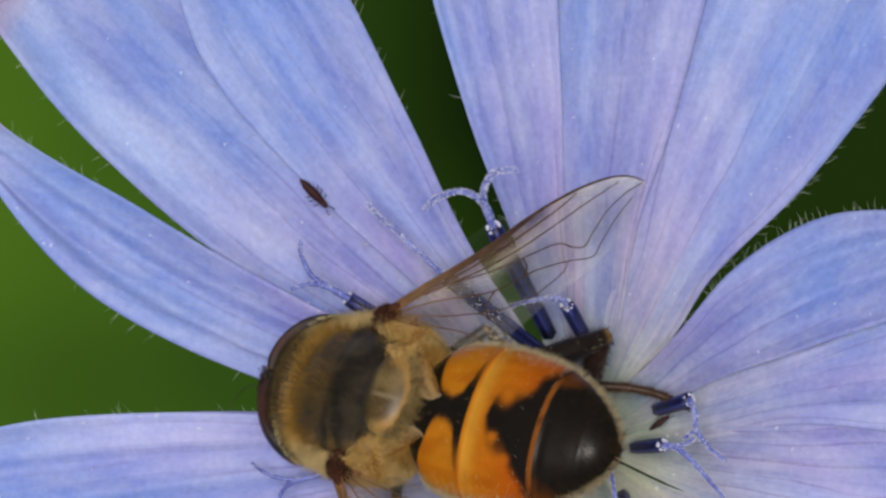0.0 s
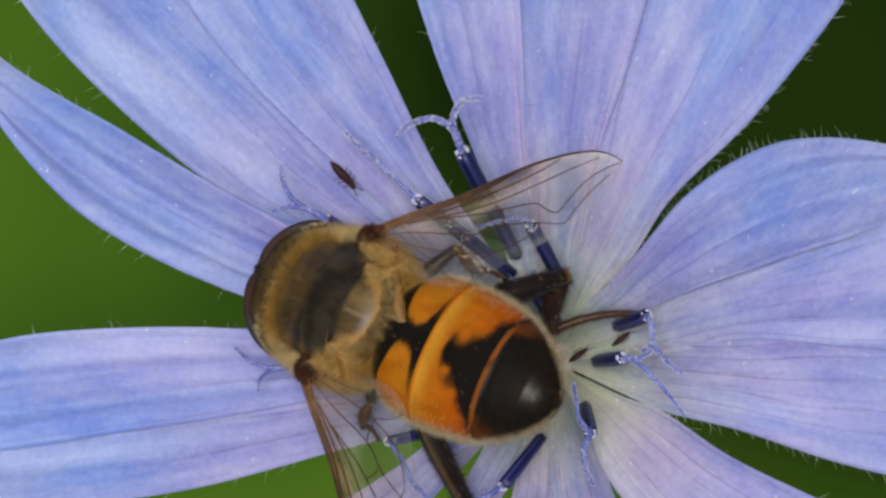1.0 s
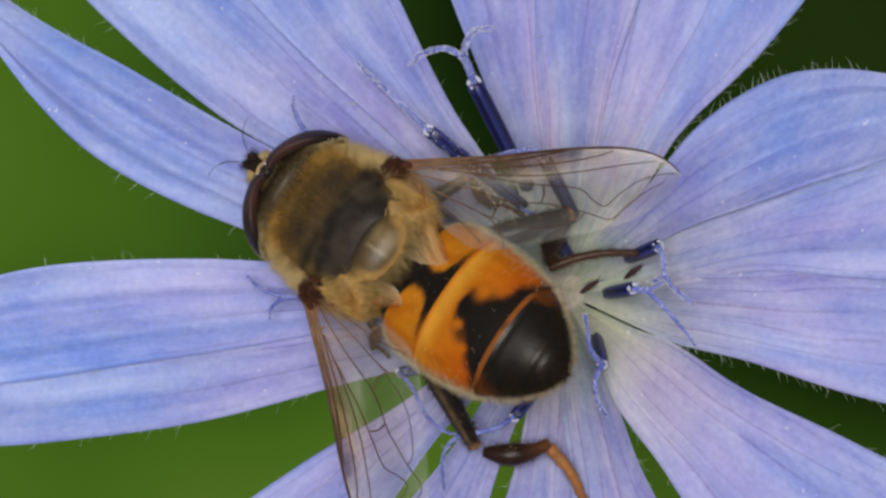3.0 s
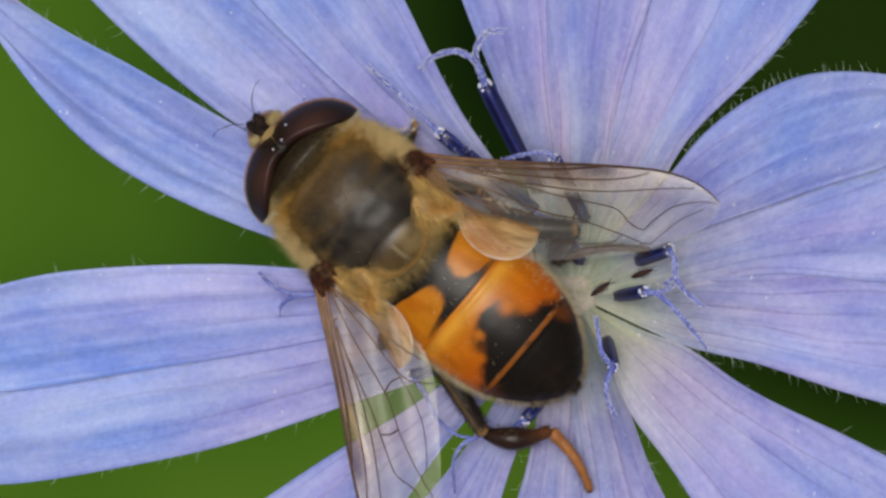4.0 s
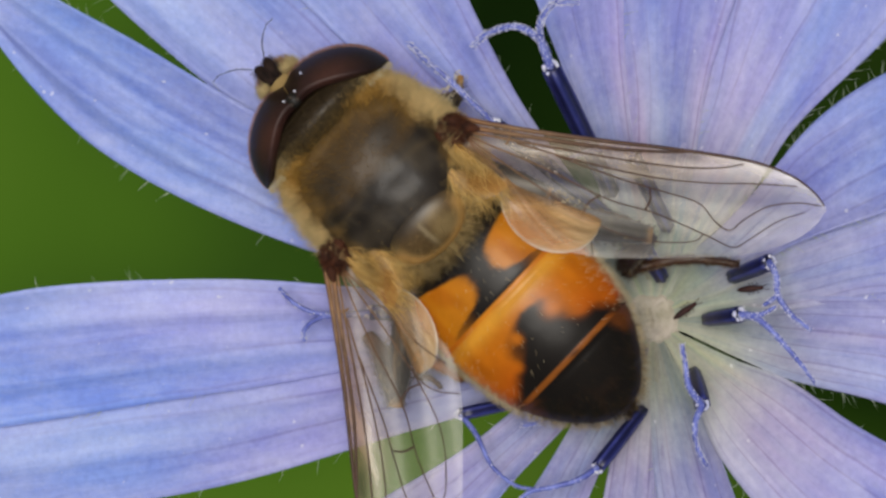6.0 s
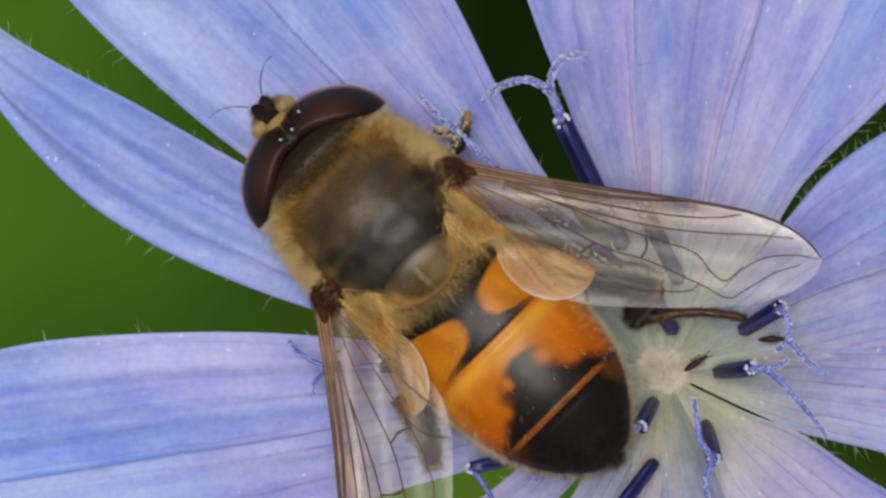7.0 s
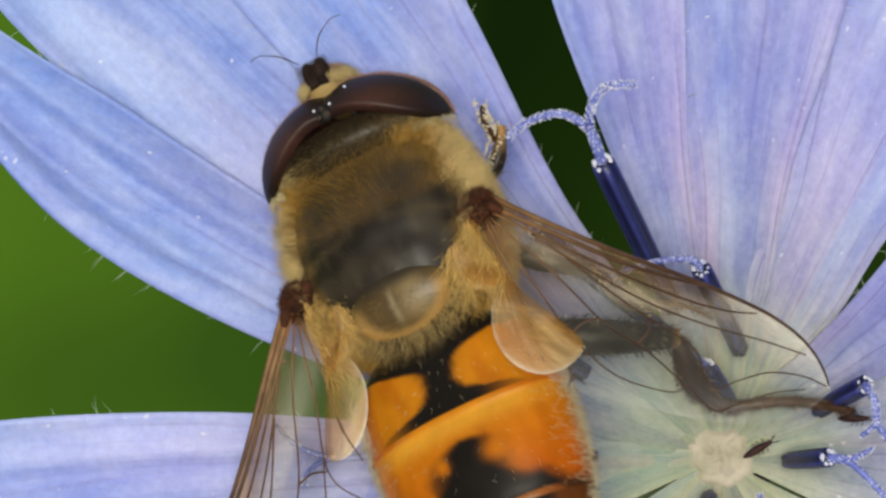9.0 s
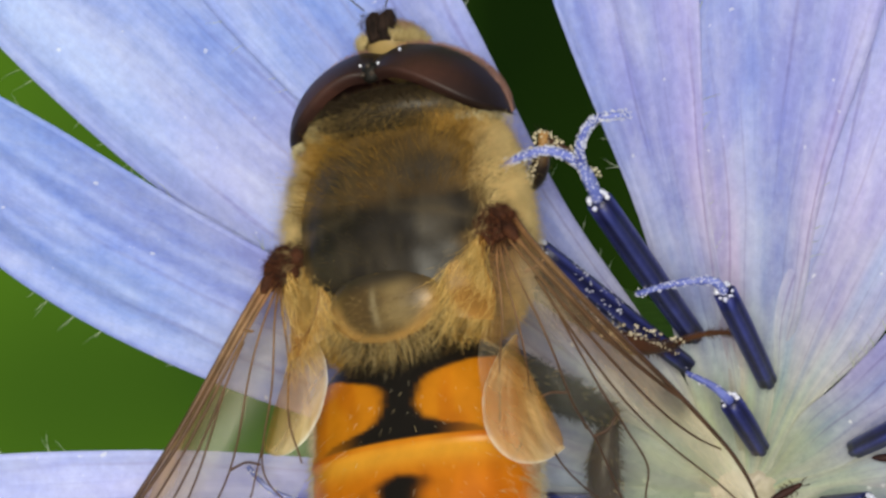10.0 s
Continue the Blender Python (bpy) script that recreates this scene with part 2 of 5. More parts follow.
# ---- mesh helpers ----
def part(name, data, material, parent=None, label="", smooth=True):
    """One mesh object from (verts in mm, faces[, tints[, uvs]]), under parent."""
    verts, faces = data[0], data[1]
    me = bpy.data.meshes.new(name)
    me.from_pydata([(x * MM, y * MM, z * MM) for x, y, z in verts], [], faces)
    if smooth:
        me.polygons.foreach_set("use_smooth", [True] * len(me.polygons))
    if len(data) > 2 and data[2] is not None:
        a = me.color_attributes.new("tint", "FLOAT_COLOR", "POINT")
        a.data.foreach_set("color", [v for c in data[2] for v in (*c, 1.0)])
    if len(data) > 3:
        layer = me.uv_layers.new(name="UVMap")
        idx = np.empty(len(me.loops), dtype=np.int32)
        me.loops.foreach_get("vertex_index", idx)
        layer.data.foreach_set("uv", np.array(data[3], dtype=np.float32)[idx].ravel())
    me.materials.append(material)
    me.update()
    ob = new(name, me)
    if parent:
        ob.parent = parent
    return tagged(ob, label=label)


def place(x, y, z, rx=0, ry=0, rz=0):
    """A pose in millimetres and degrees."""
    return pose(x * MM, y * MM, z * MM, rx, ry, rz)


def grid_faces(nu, nv, wrap=False, flip=False, base=0):
    """Faces of nv rows of nu points; wrap closes each row."""
    out = []
    for j in range(nv - 1):
        for i in range(nu if wrap else nu - 1):
            k = (i + 1) % nu
            f = (base + j * nu + i, base + j * nu + k, base + (j + 1) * nu + k, base + (j + 1) * nu + i)
            out.append(f[::-1] if flip else f)
    return out


def smoothstep(a, b, x):
    t = min(1.0, max(0.0, (x - a) / (b - a)))
    return t * t * (3 - 2 * t)


def blend(a, b, t):
    return tuple(p + (q - p) * t for p, q in zip(a, b))


def curve_of(stops):
    """A smooth function through (x, value) stops, in order of x."""
    xs, ys = [s[0] for s in stops], [s[1] for s in stops]

    def value(x):
        if x <= xs[0]:
            return ys[0]
        for k in range(len(xs) - 1):
            if x <= xs[k + 1]:
                h = xs[k + 1] - xs[k]
                t = (x - xs[k]) / h
                m0 = (ys[k + 1] - ys[k - 1]) / (xs[k + 1] - xs[k - 1]) if k else (ys[1] - ys[0]) / h
                m1 = (ys[k + 2] - ys[k]) / (xs[k + 2] - xs[k]) if k + 2 < len(xs) else (ys[k + 1] - ys[k]) / h
                return ((2 * t**3 - 3 * t**2 + 1) * ys[k] + (t**3 - 2 * t**2 + t) * h * m0
                        + (-2 * t**3 + 3 * t**2) * ys[k + 1] + (t**3 - t**2) * h * m1)
        return ys[-1]

    return value


def loft(x0, x1, width, height, centre, nu=64, nv=60, tint=None, power=2.0, relief=0.0):
    """A closed body along x, with half widths and half heights given along it."""
    verts, tints = [], []
    for j in range(nv):
        s = j / (nv - 1)
        s = 0.5 - 0.5 * math.cos(math.pi * s)
        x = x0 + (x1 - x0) * s
        w, h, c = max(width(x), 0.01), max(height(x), 0.01), centre(x)
        for i in range(nu):
            a = 2 * math.pi * i / nu
            ca, sa = math.cos(a), math.sin(a)
            y = w * math.copysign(abs(ca) ** (2 / power), ca)
            z = c + h * math.copysign(abs(sa) ** (2 / power), sa)
            n = relief * noise.noise((x * 2, y * 2, z * 2))
            verts.append((x, y * (1 + n), z + n * h))
            if tint:
                tints.append(tint(x, y, z))
    faces = grid_faces(nu, nv, True, flip=x1 > x0)
    faces.append(tuple(range(nu)) if x1 > x0 else tuple(range(nu))[::-1])
    faces.append(tuple(range((nv - 1) * nu, nv * nu))[::-1] if x1 > x0 else tuple(range((nv - 1) * nu, nv * nu)))
    return verts, faces, tints if tint else None


def ellipsoid(c, r, turn=(0, 0, 0), nu=32, nv=24, tint=None, rear=1.0):
    m = Euler([radians(a) for a in turn]).to_matrix()
    verts, tints = [], []
    for j in range(nv):
        b = math.pi * (j + 0.0) / (nv - 1)
        for i in range(nu):
            a = 2 * math.pi * i / nu
            q = Vector((math.sin(b) * math.cos(a), math.sin(b) * math.sin(a), math.cos(b)))
            p = m @ Vector((q.x * r[0] * (rear if q.x < 0 else 1), q.y * r[1], q.z * r[2])) + Vector(c)
            verts.append(tuple(p))
            if tint:
                tints.append(tint(q))
    return verts, grid_faces(nu, nv, True, flip=True), tints if tint else None


def tube(points, radii, n=10, tint=None):
    """A round rod through points (mm), with a radius at each."""
    pts = [Vector(p) for p in points]
    verts, tints = [], []
    side = None
    for k, p in enumerate(pts):
        d = (pts[min(k + 1, len(pts) - 1)] - pts[max(k - 1, 0)]).normalized()
        if side is None:
            side = d.orthogonal().normalized()
        side = (side - d * side.dot(d)).normalized()
        up = d.cross(side)
        r = radii[k] if isinstance(radii, (list, tuple)) else radii
        for i in range(n):
            a = 2 * math.pi * i / n
            verts.append(tuple(p + side * (r * math.cos(a)) + up * (r * math.sin(a))))
            if tint:
                tints.append(tint(k / (len(pts) - 1)))
    faces = grid_faces(n, len(pts), True)
    faces += [tuple(range(n))[::-1], tuple(range((len(pts) - 1) * n, len(pts) * n))]
    return verts, faces, tints if tint else None


def spline(points, steps=6):
    """A denser line through points (Catmull-Rom)."""
    p = [Vector(q) for q in points]
    p = [2 * p[0] - p[1]] + p + [2 * p[-1] - p[-2]]
    out = []
    for k in range(1, len(p) - 2):
        for s in range(steps):
            t = s / steps
            a, b, c, d = p[k - 1], p[k], p[k + 1], p[k + 2]
            out.append(0.5 * ((2 * b) + (c - a) * t + (2 * a - 5 * b + 4 * c - d) * t**2 + (3 * b - a - 3 * c + d) * t**3))
    out.append(p[-2])
    return out


def joined(*pieces):
    verts, faces, tints = [], [], []
    for d in pieces:
        n = len(verts)
        verts += list(d[0])
        faces += [tuple(i + n for i in f) for f in d[1]]
        if len(d) > 2 and d[2]:
            tints += list(d[2])
    return verts, faces, tints if len(tints) == len(verts) else None


def hair_tuft(roots, seed=1):
    """Curved tapering hairs. roots: (point, direction, length, radius, colour)."""
    rnd = random.Random(seed)
    verts, faces, tints = [], [], []
    for p, d, length, r, colour in roots:
        p, d = Vector(p), Vector(d).normalized()
        side = d.orthogonal().normalized()
        side = Matrix.Rotation(rnd.uniform(0, 6.28), 3, d) @ side
        other = d.cross(side)
        bend = (side * rnd.uniform(-0.3, 0.3) + other * rnd.uniform(-0.3, 0.3)) * length
        n = len(verts)
        for s, k in ((0.0, 1.0), (0.5, 0.75)):
            c = p + d * (length * s) + bend * s * s
            for a in (0, 2.094, 4.189):
                verts.append(tuple(c + side * (r * k * math.cos(a)) + other * (r * k * math.sin(a))))
        verts.append(tuple(p + d * length + bend))
        for i in range(3):
            j = (i + 1) % 3
            faces += [(n + i, n + j, n + 3 + j, n + 3 + i), (n + 3 + i, n + 3 + j, n + 6)]
        tints += [colour] * 7
    return verts, faces, tints


# ---- ground ----
def build_ground():
    n, verts = 41, []
    for j in range(n):
        for i in range(n):
            x, y = [math.copysign(abs(v) ** 3, v) * 40 for v in (2 * i / (n - 1) - 1, 2 * j / (n - 1) - 1)]
            verts.append((x * 1000, y * 1000, -320 + 14 * noise.noise((x * 3, y * 3, 0))))
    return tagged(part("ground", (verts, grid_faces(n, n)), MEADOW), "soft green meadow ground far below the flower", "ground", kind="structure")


# ---- flower ----
UPPER_PETALS = [
    # angle, bend to the tip, length, half width, lift, rise, tip taper, width of the lower part, paleness
    (163.6, -10.3, 19.6, 1.46, 0.10, 2.6, 0.36, 2.2, 1.0),
    (142.3, -4.3, 20.6, 2.75, -0.15, 2.3, 1.0, 0.7, 0.98),
    (129.1, -5.2, 19.9, 2.30, 0.25, 2.5, 0.64, 0.4, 1.06),
    (103.2, -3.2, 18.8, 1.91, 0.25, 2.6, 0.75, 0.15, 1.0),
    (87.6, -1.9, 18.3, 2.95, 0.12, 2.5, 0.76, 0.1, 0.95),
    (66.9, -1.7, 17.6, 3.65, -0.12, 2.4, 0.90, 0.05, 1.04),
    (40.7, -13.9, 11.8, 1.89, 0.30, 2.7, 0.62, 0.7, 0.92),
]
LOWER_PETALS = [
    (19.3, -7.7, 16.9, 3.22, 0.05, 2.4, 0.75, 0.16, 1.0),
    (-6.2, 1.8, 17.0, 2.85, -0.12, 2.3, 0.75, 0.95, 1.02),
    (-44.3, 7.3, 16.9, 3.10, 0.15, 2.4, 0.76, 1.2, 1.03),
    (283.0, 3.7, 17.0, 2.54, 0.15, 2.3, 0.75, 0.45, 0.86),
    (264.3, 0.0, 17.0, 2.30, -0.10, 2.3, 0.75, 0.4, 0.84),
    (242.5, 0.0, 17.0, 1.88, 0.15, 2.3, 0.75, 0.4, 0.92),
    (221.5, 1.6, 17.5, 2.15, 0.0, 2.4, 0.75, 0.0, 1.0),
    (190.4, 0.9, 20.5, 2.56, 0.0, 2.38, 0.85, 2.3, 1.08),
    (181.3, 4.6, 20.5, 1.77, 0.42, 2.4, 0.72, 0.95, 1.16),
]
PETALS = UPPER_PETALS + LOWER_PETALS
BASE_R = 0.9


def petal_mesh(k, bend, length, half, lift, rise, taper, low, pale):
    """A strap petal along +x from its base, with ribs, a toothed tip and real thickness."""
    rnd = random.Random(100 + k)
    nu, nv = 25, 70
    ph = [rnd.uniform(0, 6.28) for _ in range(6)]
    half_w = curve_of([(0.0, 0.26), (0.085, 0.48 + 0.27 * min(low, 1.0)), (0.16, half * (0.27 + 0.13 * low)), (0.29, half * (0.36 + 0.17 * low)), (0.49, half * (0.73 + 0.10 * low)), (0.71, half * 0.97), (0.85, half * (0.57 + 0.43 * taper)), (1.0, half * taper * 0.9)])
    sheets, uvs = [], []
    for side in (1, -1):
        for j in range(nv):
            v = -0.75 / length + (1 + 0.75 / length) * j / (nv - 1)
            for i in range(nu):
                u = 2 * i / (nu - 1) - 1
                w = (half_w(v) if v > 0 else 0.26 * (1 + v * length)) * (1 + 0.03 * math.sin(9 * v + ph[0]))
                teeth = 0.035 * abs(math.sin(2.5 * math.pi * (u + 1) / 2)) * (1 if taper > 0.3 else 0.3)
                round_tip = 0.05 * u * u
                s = length * v * (1 - round_tip * v**6) + length * teeth * v**14
                y = u * w + 0.04 * w * math.sin(4 * v + ph[1])
                rib = 0.035 * math.cos(5 * math.pi * u + 0.5 * math.sin(3 * v + ph[2])) * max(0, min(1, 5 * v)) * (w / half)
                camber = (0.16 - 0.30 * v) * u * u * w * 0.5 + 0.13 * max(0, min(1, 3 * v)) * (w / half) * math.sin(2.3 * math.pi * u + ph[4] + 1.2 * v)
                z = rise * math.sin(min(1.0, max(0, v) * 1.25) * math.pi / 2) - 1.6 * max(0, v - 0.62) ** 2 * 4
                z += lift * smoothstep(0.1, 0.5, v) + rib + camber + 0.14 * math.sin(7 * v + ph[3] + 1.5 * u) * v
                z += 0.05 * noise.noise((s * 0.9, y * 1.5, k * 7.0))
                edge = 1 - abs(u) ** 8 * 0.9
                z += side * 0.045 * edge - 0.0
                a = radians(bend) * v * v
                r = s + BASE_R
                sheets.append((r * math.cos(a) - y * math.sin(a), r * math.sin(a) + y * math.cos(a), z))
                uvs.append(((u + 1) / 2 * half / 2.4, max(0, v)))
    n = nu * nv
    faces = grid_faces(nu, nv, flip=True) + grid_faces(nu, nv, base=n)
    rim = [j * nu for j in range(nv)] + [(nv - 1) * nu + i for i in range(1, nu)] + [j * nu + nu - 1 for j in range(nv - 2, -1, -1)] + list(range(nu - 2, 0, -1))
    for q in range(len(rim)):
        a, b = rim[q], rim[(q + 1) % len(rim)]
        faces.append((a, b, b + n, a + n))
    roots = []
    for sgn, col in ((-1, 0), (1, nu - 1)):
        for q in range(62 if k in (5, 6, 8) else 18):
            j = int(rnd.uniform(0.2, 0.99) * (nv - 1))
            p = Vector(sheets[j * nu + col])
            d = (rnd.uniform(0.1, 0.9), sgn * rnd.uniform(0.6, 1.2), rnd.uniform(-0.3, 0.5))
            roots.append((p, d, rnd.uniform(0.15, 0.5), 0.007, (1, 1, 1)))
    for q in range(26):
        i = rnd.randrange(nu)
        roots.append((Vector(sheets[(nv - 1) * nu + i]), (1, rnd.uniform(-0.6, 0.6), rnd.uniform(-0.2, 0.6)), rnd.uniform(0.2, 0.5), 0.008, (1, 1, 1)))
    return (sheets, faces, [(pale * 1.01, pale, pale * (1.35 - 0.35 * pale))] * len(sheets), uvs), hair_tuft(roots, k)


def build_flower():
    flower = tagged(new("chicory_flower"), "pale lavender-blue chicory flower with dark blue anthers", "flower")
    petals = []
    for k, (ang, *shape) in enumerate(PETALS):
        body, hair = petal_mesh(k, *shape)
        p = part("petal", body, PETAL, flower)
        p.matrix_basis = place(0, 0, 0, 0, 0, ang)
        part("hairs", hair, HAIRLET, p, "fine pale hairs along the petal's edges")
        petals.append(p)
    # the cream heart, low and lumpy
    verts, faces = [], []
    nu, nv = 48, 16
    for j in range(nv):
        r = 0.8 * (1 - j / (nv - 1))
        for i in range(nu):
            a = 2 * math.pi * i / nu
            z = 0.20 * (1 - (r / 0.8) ** 4) + 0.13 * noise.noise((r * math.cos(a) * 5.5, r * math.sin(a) * 5.5, 3.0))
            verts.append((r * math.cos(a), r * math.sin(a), z - 0.05))
    part("heart", (verts, grid_faces(nu, nv, True)), DISC, flower, "cream green heart of the flower")
    verts = []
    for j in range(6):
        r = 1.2 + 1.3 * j / 5
        for i in range(48):
            a = 2 * math.pi * i / 48
            verts.append((r * math.cos(a), r * math.sin(a), -0.35 - 0.05 * j + 0.08 * math.sin(16 * a)))
    part("cup", (verts, grid_faces(48, 6, True, flip=True)), CUP, flower, "green cup that holds the petals")
    # involucre and stem
    w = curve_of([(-9, 1.3), (-7, 2.2), (-3, 2.4), (-0.6, 2.7), (0.0, 2.5)])
    verts = []
    for j in range(20):
        z = -9 + 9 * j / 19
        for i in range(32):
            a = 2 * math.pi * i / 32
            verts.append((w(z) * math.cos(a), w(z) * math.sin(a), z))
    part("calyx", (verts, grid_faces(32, 20, True) + [tuple(range(32))[::-1]]), BRACT, flower, "green ribbed calyx below the petals")
    for k in range(8):
        a = k * 45 + 14
        line = [(2.2, 0, -6), (2.6, 0, -4), (2.9, 0, -2.6), (3.2, 0, -1.7)]
        verts = []
        pts = spline(line, 5)
        for q, p in enumerate(pts):
            t = q / (len(pts) - 1)
            ww = 0.95 * (1 - t**2.2) + 0.05
            for u in (-1, -0.5, 0, 0.5, 1):
                verts.append((p.x, u * ww, p.z - 0.2 * u * u))
        for q, p in enumerate(pts):
            t = q / (len(pts) - 1)
            ww = 0.95 * (1 - t**2.2) + 0.05
            for u in (-1, -0.5, 0, 0.5, 1):
                verts.append((p.x + 0.18, u * ww * 0.9, p.z - 0.12 - 0.2 * u * u))
        n = 5 * len(pts)
        b = part("bract", (verts, grid_faces(5, len(pts)) + grid_faces(5, len(pts), flip=True, base=n)), BRACT, flower)
        b.matrix_basis = place(0, 0, 0, 0, 0, a)
    part("stem", tube(spline([(0, 0, -8.5), (1, 2, -80), (-3, 4, -190), (2, 8, -335)], 8), 1.25, 12), STEM, flower, "slender green stem")
    return flower, petals


def bead_row(line, r, rnd, steps=170, share=1.0, size=0.021):
    """White pollen grains crusted over a line, in clumps."""
    pieces = []
    pts = spline(line, steps)
    for k, p in enumerate(pts):
        clump = 0.5 + 0.5 * math.sin(k * 0.35 + rnd.uniform(0, 1.5))
        if rnd.random() < share * (0.35 + 0.65 * clump):
            q = Vector((rnd.uniform(-1, 1), rnd.uniform(-1, 1), rnd.uniform(-0.2, 1))).normalized()
            g = rnd.uniform(0.5, 1.2) * size
            pieces.append(ellipsoid(p + q * r * 1.05, (g, g * rnd.uniform(0.7, 1.2), g * 0.8), (rnd.uniform(0, 90), 0, rnd.uniform(0, 90)), 6, 4))
    return joined(*pieces)


def build_stamen(flower, base, top, branches, r=0.17, dust=1.0, seed=0):
    """A dark anther tube with a split style that curls out of its mouth."""
    rnd = random.Random(seed)
    base, top = Vector(base), Vector(top)
    n, line, radii = 9, [], []
    for k in range(n):
        t = k / (n - 1)
        line.append(base.lerp(top, t) + Vector((0, 0, 0.15 * math.sin(math.pi * t))))
        radii.append(r * (1.0 + 0.30 * t - 0.18 * t**4))
    # five fused anthers: dark furrows, paler ridges
    verts, faces, _ = tube(line, radii, 25)
    out, tints = [], []
    for i, v in enumerate(verts):
        c = line[min(i // 25, n - 1)]
        k = (i % 25) % 5
        out.append(tuple(c + (Vector(v) - c) * (0.80, 0.95, 1.0, 1.0, 0.95)[k]))
        tints.append(((0.006, 0.007, 0.045), (0.018, 0.021, 0.12), (0.055, 0.068, 0.29), (0.026, 0.031, 0.16), (0.016, 0.019, 0.11))[k])
    ob = part("anther_tube", (out, faces, tints), TUBE, flower, "dark blue-violet anther tube")
    crust = []
    for k in range(int(10 + 34 * dust)):
        a = rnd.uniform(0, 6.28)
        g = rnd.uniform(0.03, 0.06)
        p = top + Vector((r * 0.75 * math.cos(a), r * 0.75 * math.sin(a), rnd.uniform(-0.06, 0.10)))
        crust.append(ellipsoid(p, (g, g * rnd.uniform(0.7, 1.2), g), (rnd.uniform(0, 90), 0, rnd.uniform(0, 90)), 7, 5))
    part("collar", joined(*crust), POLLEN, ob, "white pollen collar")
    for b in branches:
        pts = spline([tuple(top), *b], 7)
        m = len(pts)
        part("style", tube(pts, [r * (0.50 - 0.24 * q / (m - 1)) for q in range(m)], 8), STYLE, ob, "curling blue style dusted with pollen")
        part("pollen", bead_row([tuple(top), *b], r * 0.42, rnd, share=dust), POLLEN, ob, "white pollen grains")
    return ob


def build_stamens(flower):
    s = []
    s.append(build_stamen(flower, (-1.1, 3.3, 1.2), (-2.75, 6.35, 5.2), [[(-3.0, 7.0, 5.5), (-3.6, 7.35, 5.7), (-4.3, 7.2, 5.6), (-4.7, 6.85, 5.4)], [(-3.0, 7.0, 5.6), (-3.0, 7.5, 5.9), (-2.7, 7.9, 6.0), (-2.1, 7.95, 6.0)]], 0.23, seed=1))
    s.append(build_stamen(flower, (0.35, 2.4, 1.0), (-0.65, 4.15, 4.0), [[(-0.9, 4.35, 4.2), (-1.6, 4.3, 4.2), (-2.3, 4.1, 4.0)]], 0.2, 0.45, seed=2))
    s.append(build_stamen(flower, (-1.2, 2.7, 1.0), (-4.1, 4.95, 3.6), [[(-4.7, 5.5, 3.8), (-5.3, 6.1, 3.9), (-5.9, 6.6, 3.9), (-6.3, 7.0, 3.8)]], 0.19, seed=3))
    s.append(build_stamen(flower, (-3.0, 1.9, 1.5), (-6.85, 4.33, 3.6), [[(-7.3, 4.58, 3.8), (-7.9, 5.0, 3.8), (-8.2, 5.6, 3.9), (-8.2, 6.0, 3.9)], [(-7.3, 4.6, 3.8), (-7.9, 4.75, 3.8), (-8.5, 4.6, 3.7)]], 0.20, 0.2, seed=4))
    s.append(build_stamen(flower, (-2.8, 0.1, 1.6), (-7.3, 0.22, 3.4), [[(-8.1, 0.15, 3.5), (-8.7, 0.22, 3.5), (-9.2, 0.45, 3.5), (-9.6, 0.85, 3.4)], [(-8.1, 0.15, 3.5), (-8.6, 0.08, 3.5), (-8.95, -0.2, 3.4), (-8.97, -0.5, 3.3)]], 0.17, 0.12, seed=5))
    s.append(build_stamen(flower, (-2.6, -1.9, 1.6), (-5.0, -2.4, 3.0), [[(-4.6, -2.9, 3.2), (-4.2, -3.7, 3.2), (-3.6, -4.2, 3.1), (-3.1, -4.3, 3.0)]], 0.15, 0.08, seed=6))
    s.append(build_stamen(flower, (-0.3, -2.35, 1.3), (-1.5, -3.75, 3.0), [[(-2.0, -4.05, 3.2), (-2.7, -4.25, 3.2), (-3.3, -4.4, 3.1), (-3.7, -5.0, 3.0), (-3.65, -6.0, 2.9)]], 0.17, 0.16, seed=7))
    s.append(build_stamen(flower, (1.05, -1.4, 1.0), (1.15, -2.15, 3.2), [[(0.8, -1.7, 3.5), (0.7, -1.1, 3.5), (0.62, -0.6, 3.4)], [(0.95, -2.6, 3.5), (1.0, -3.2, 3.5), (1.25, -3.7, 3.4)]], 0.19, 0.42, seed=8))
    s.append(build_stamen(flower, (1.4, 0.0, 1.2), (2.1, 0.15, 3.2), [[(2.6, 0.0, 3.5), (3.2, -0.6, 3.6), (3.7, -1.2, 3.5), (4.0, -1.6, 3.4)], [(2.6, 0.15, 3.5), (3.0, 0.35, 3.5)]], 0.19, 0.42, seed=9))
    s.append(build_stamen(flower, (2.05, 1.1, 1.2), (2.85, 1.45, 3.2), [[(3.0, 1.1, 3.5), (3.05, 0.6, 3.5), (3.4, 0.1, 3.4), (3.9, -0.3, 3.3)], [(3.0, 1.1, 3.5), (3.0, 0.6, 3.5), (2.7, 0.35, 3.4)]], 0.2, 0.42, seed=10))
    s.append(build_stamen(flower, (-0.3, -0.8, 1.0), (-0.7, -1.35, 2.8), [[(-1.2, -1.55, 3.0), (-1.9, -1.9, 3.0), (-2.7, -2.5, 2.9), (-3.4, -2.7, 2.8)]], 0.18, 0.42, seed=11))
    s.append(build_stamen(flower, (0.2, 1.1, 1.0), (-0.45, 2.05, 2.5), [[(-0.8, 2.35, 2.7), (-1.3, 2.6, 2.6)]], 0.2, 0.15, seed=12))
    # the tube that the fly brushes against is dusted with pollen
    part("pollen", bead_row([(-4.1, 4.95, 3.6), (-3.4, 4.4, 3.2), (-2.6, 3.8, 2.5)], 0.2, random.Random(31), share=0.4, size=0.023), POLLEN, s[2], "white pollen grains")
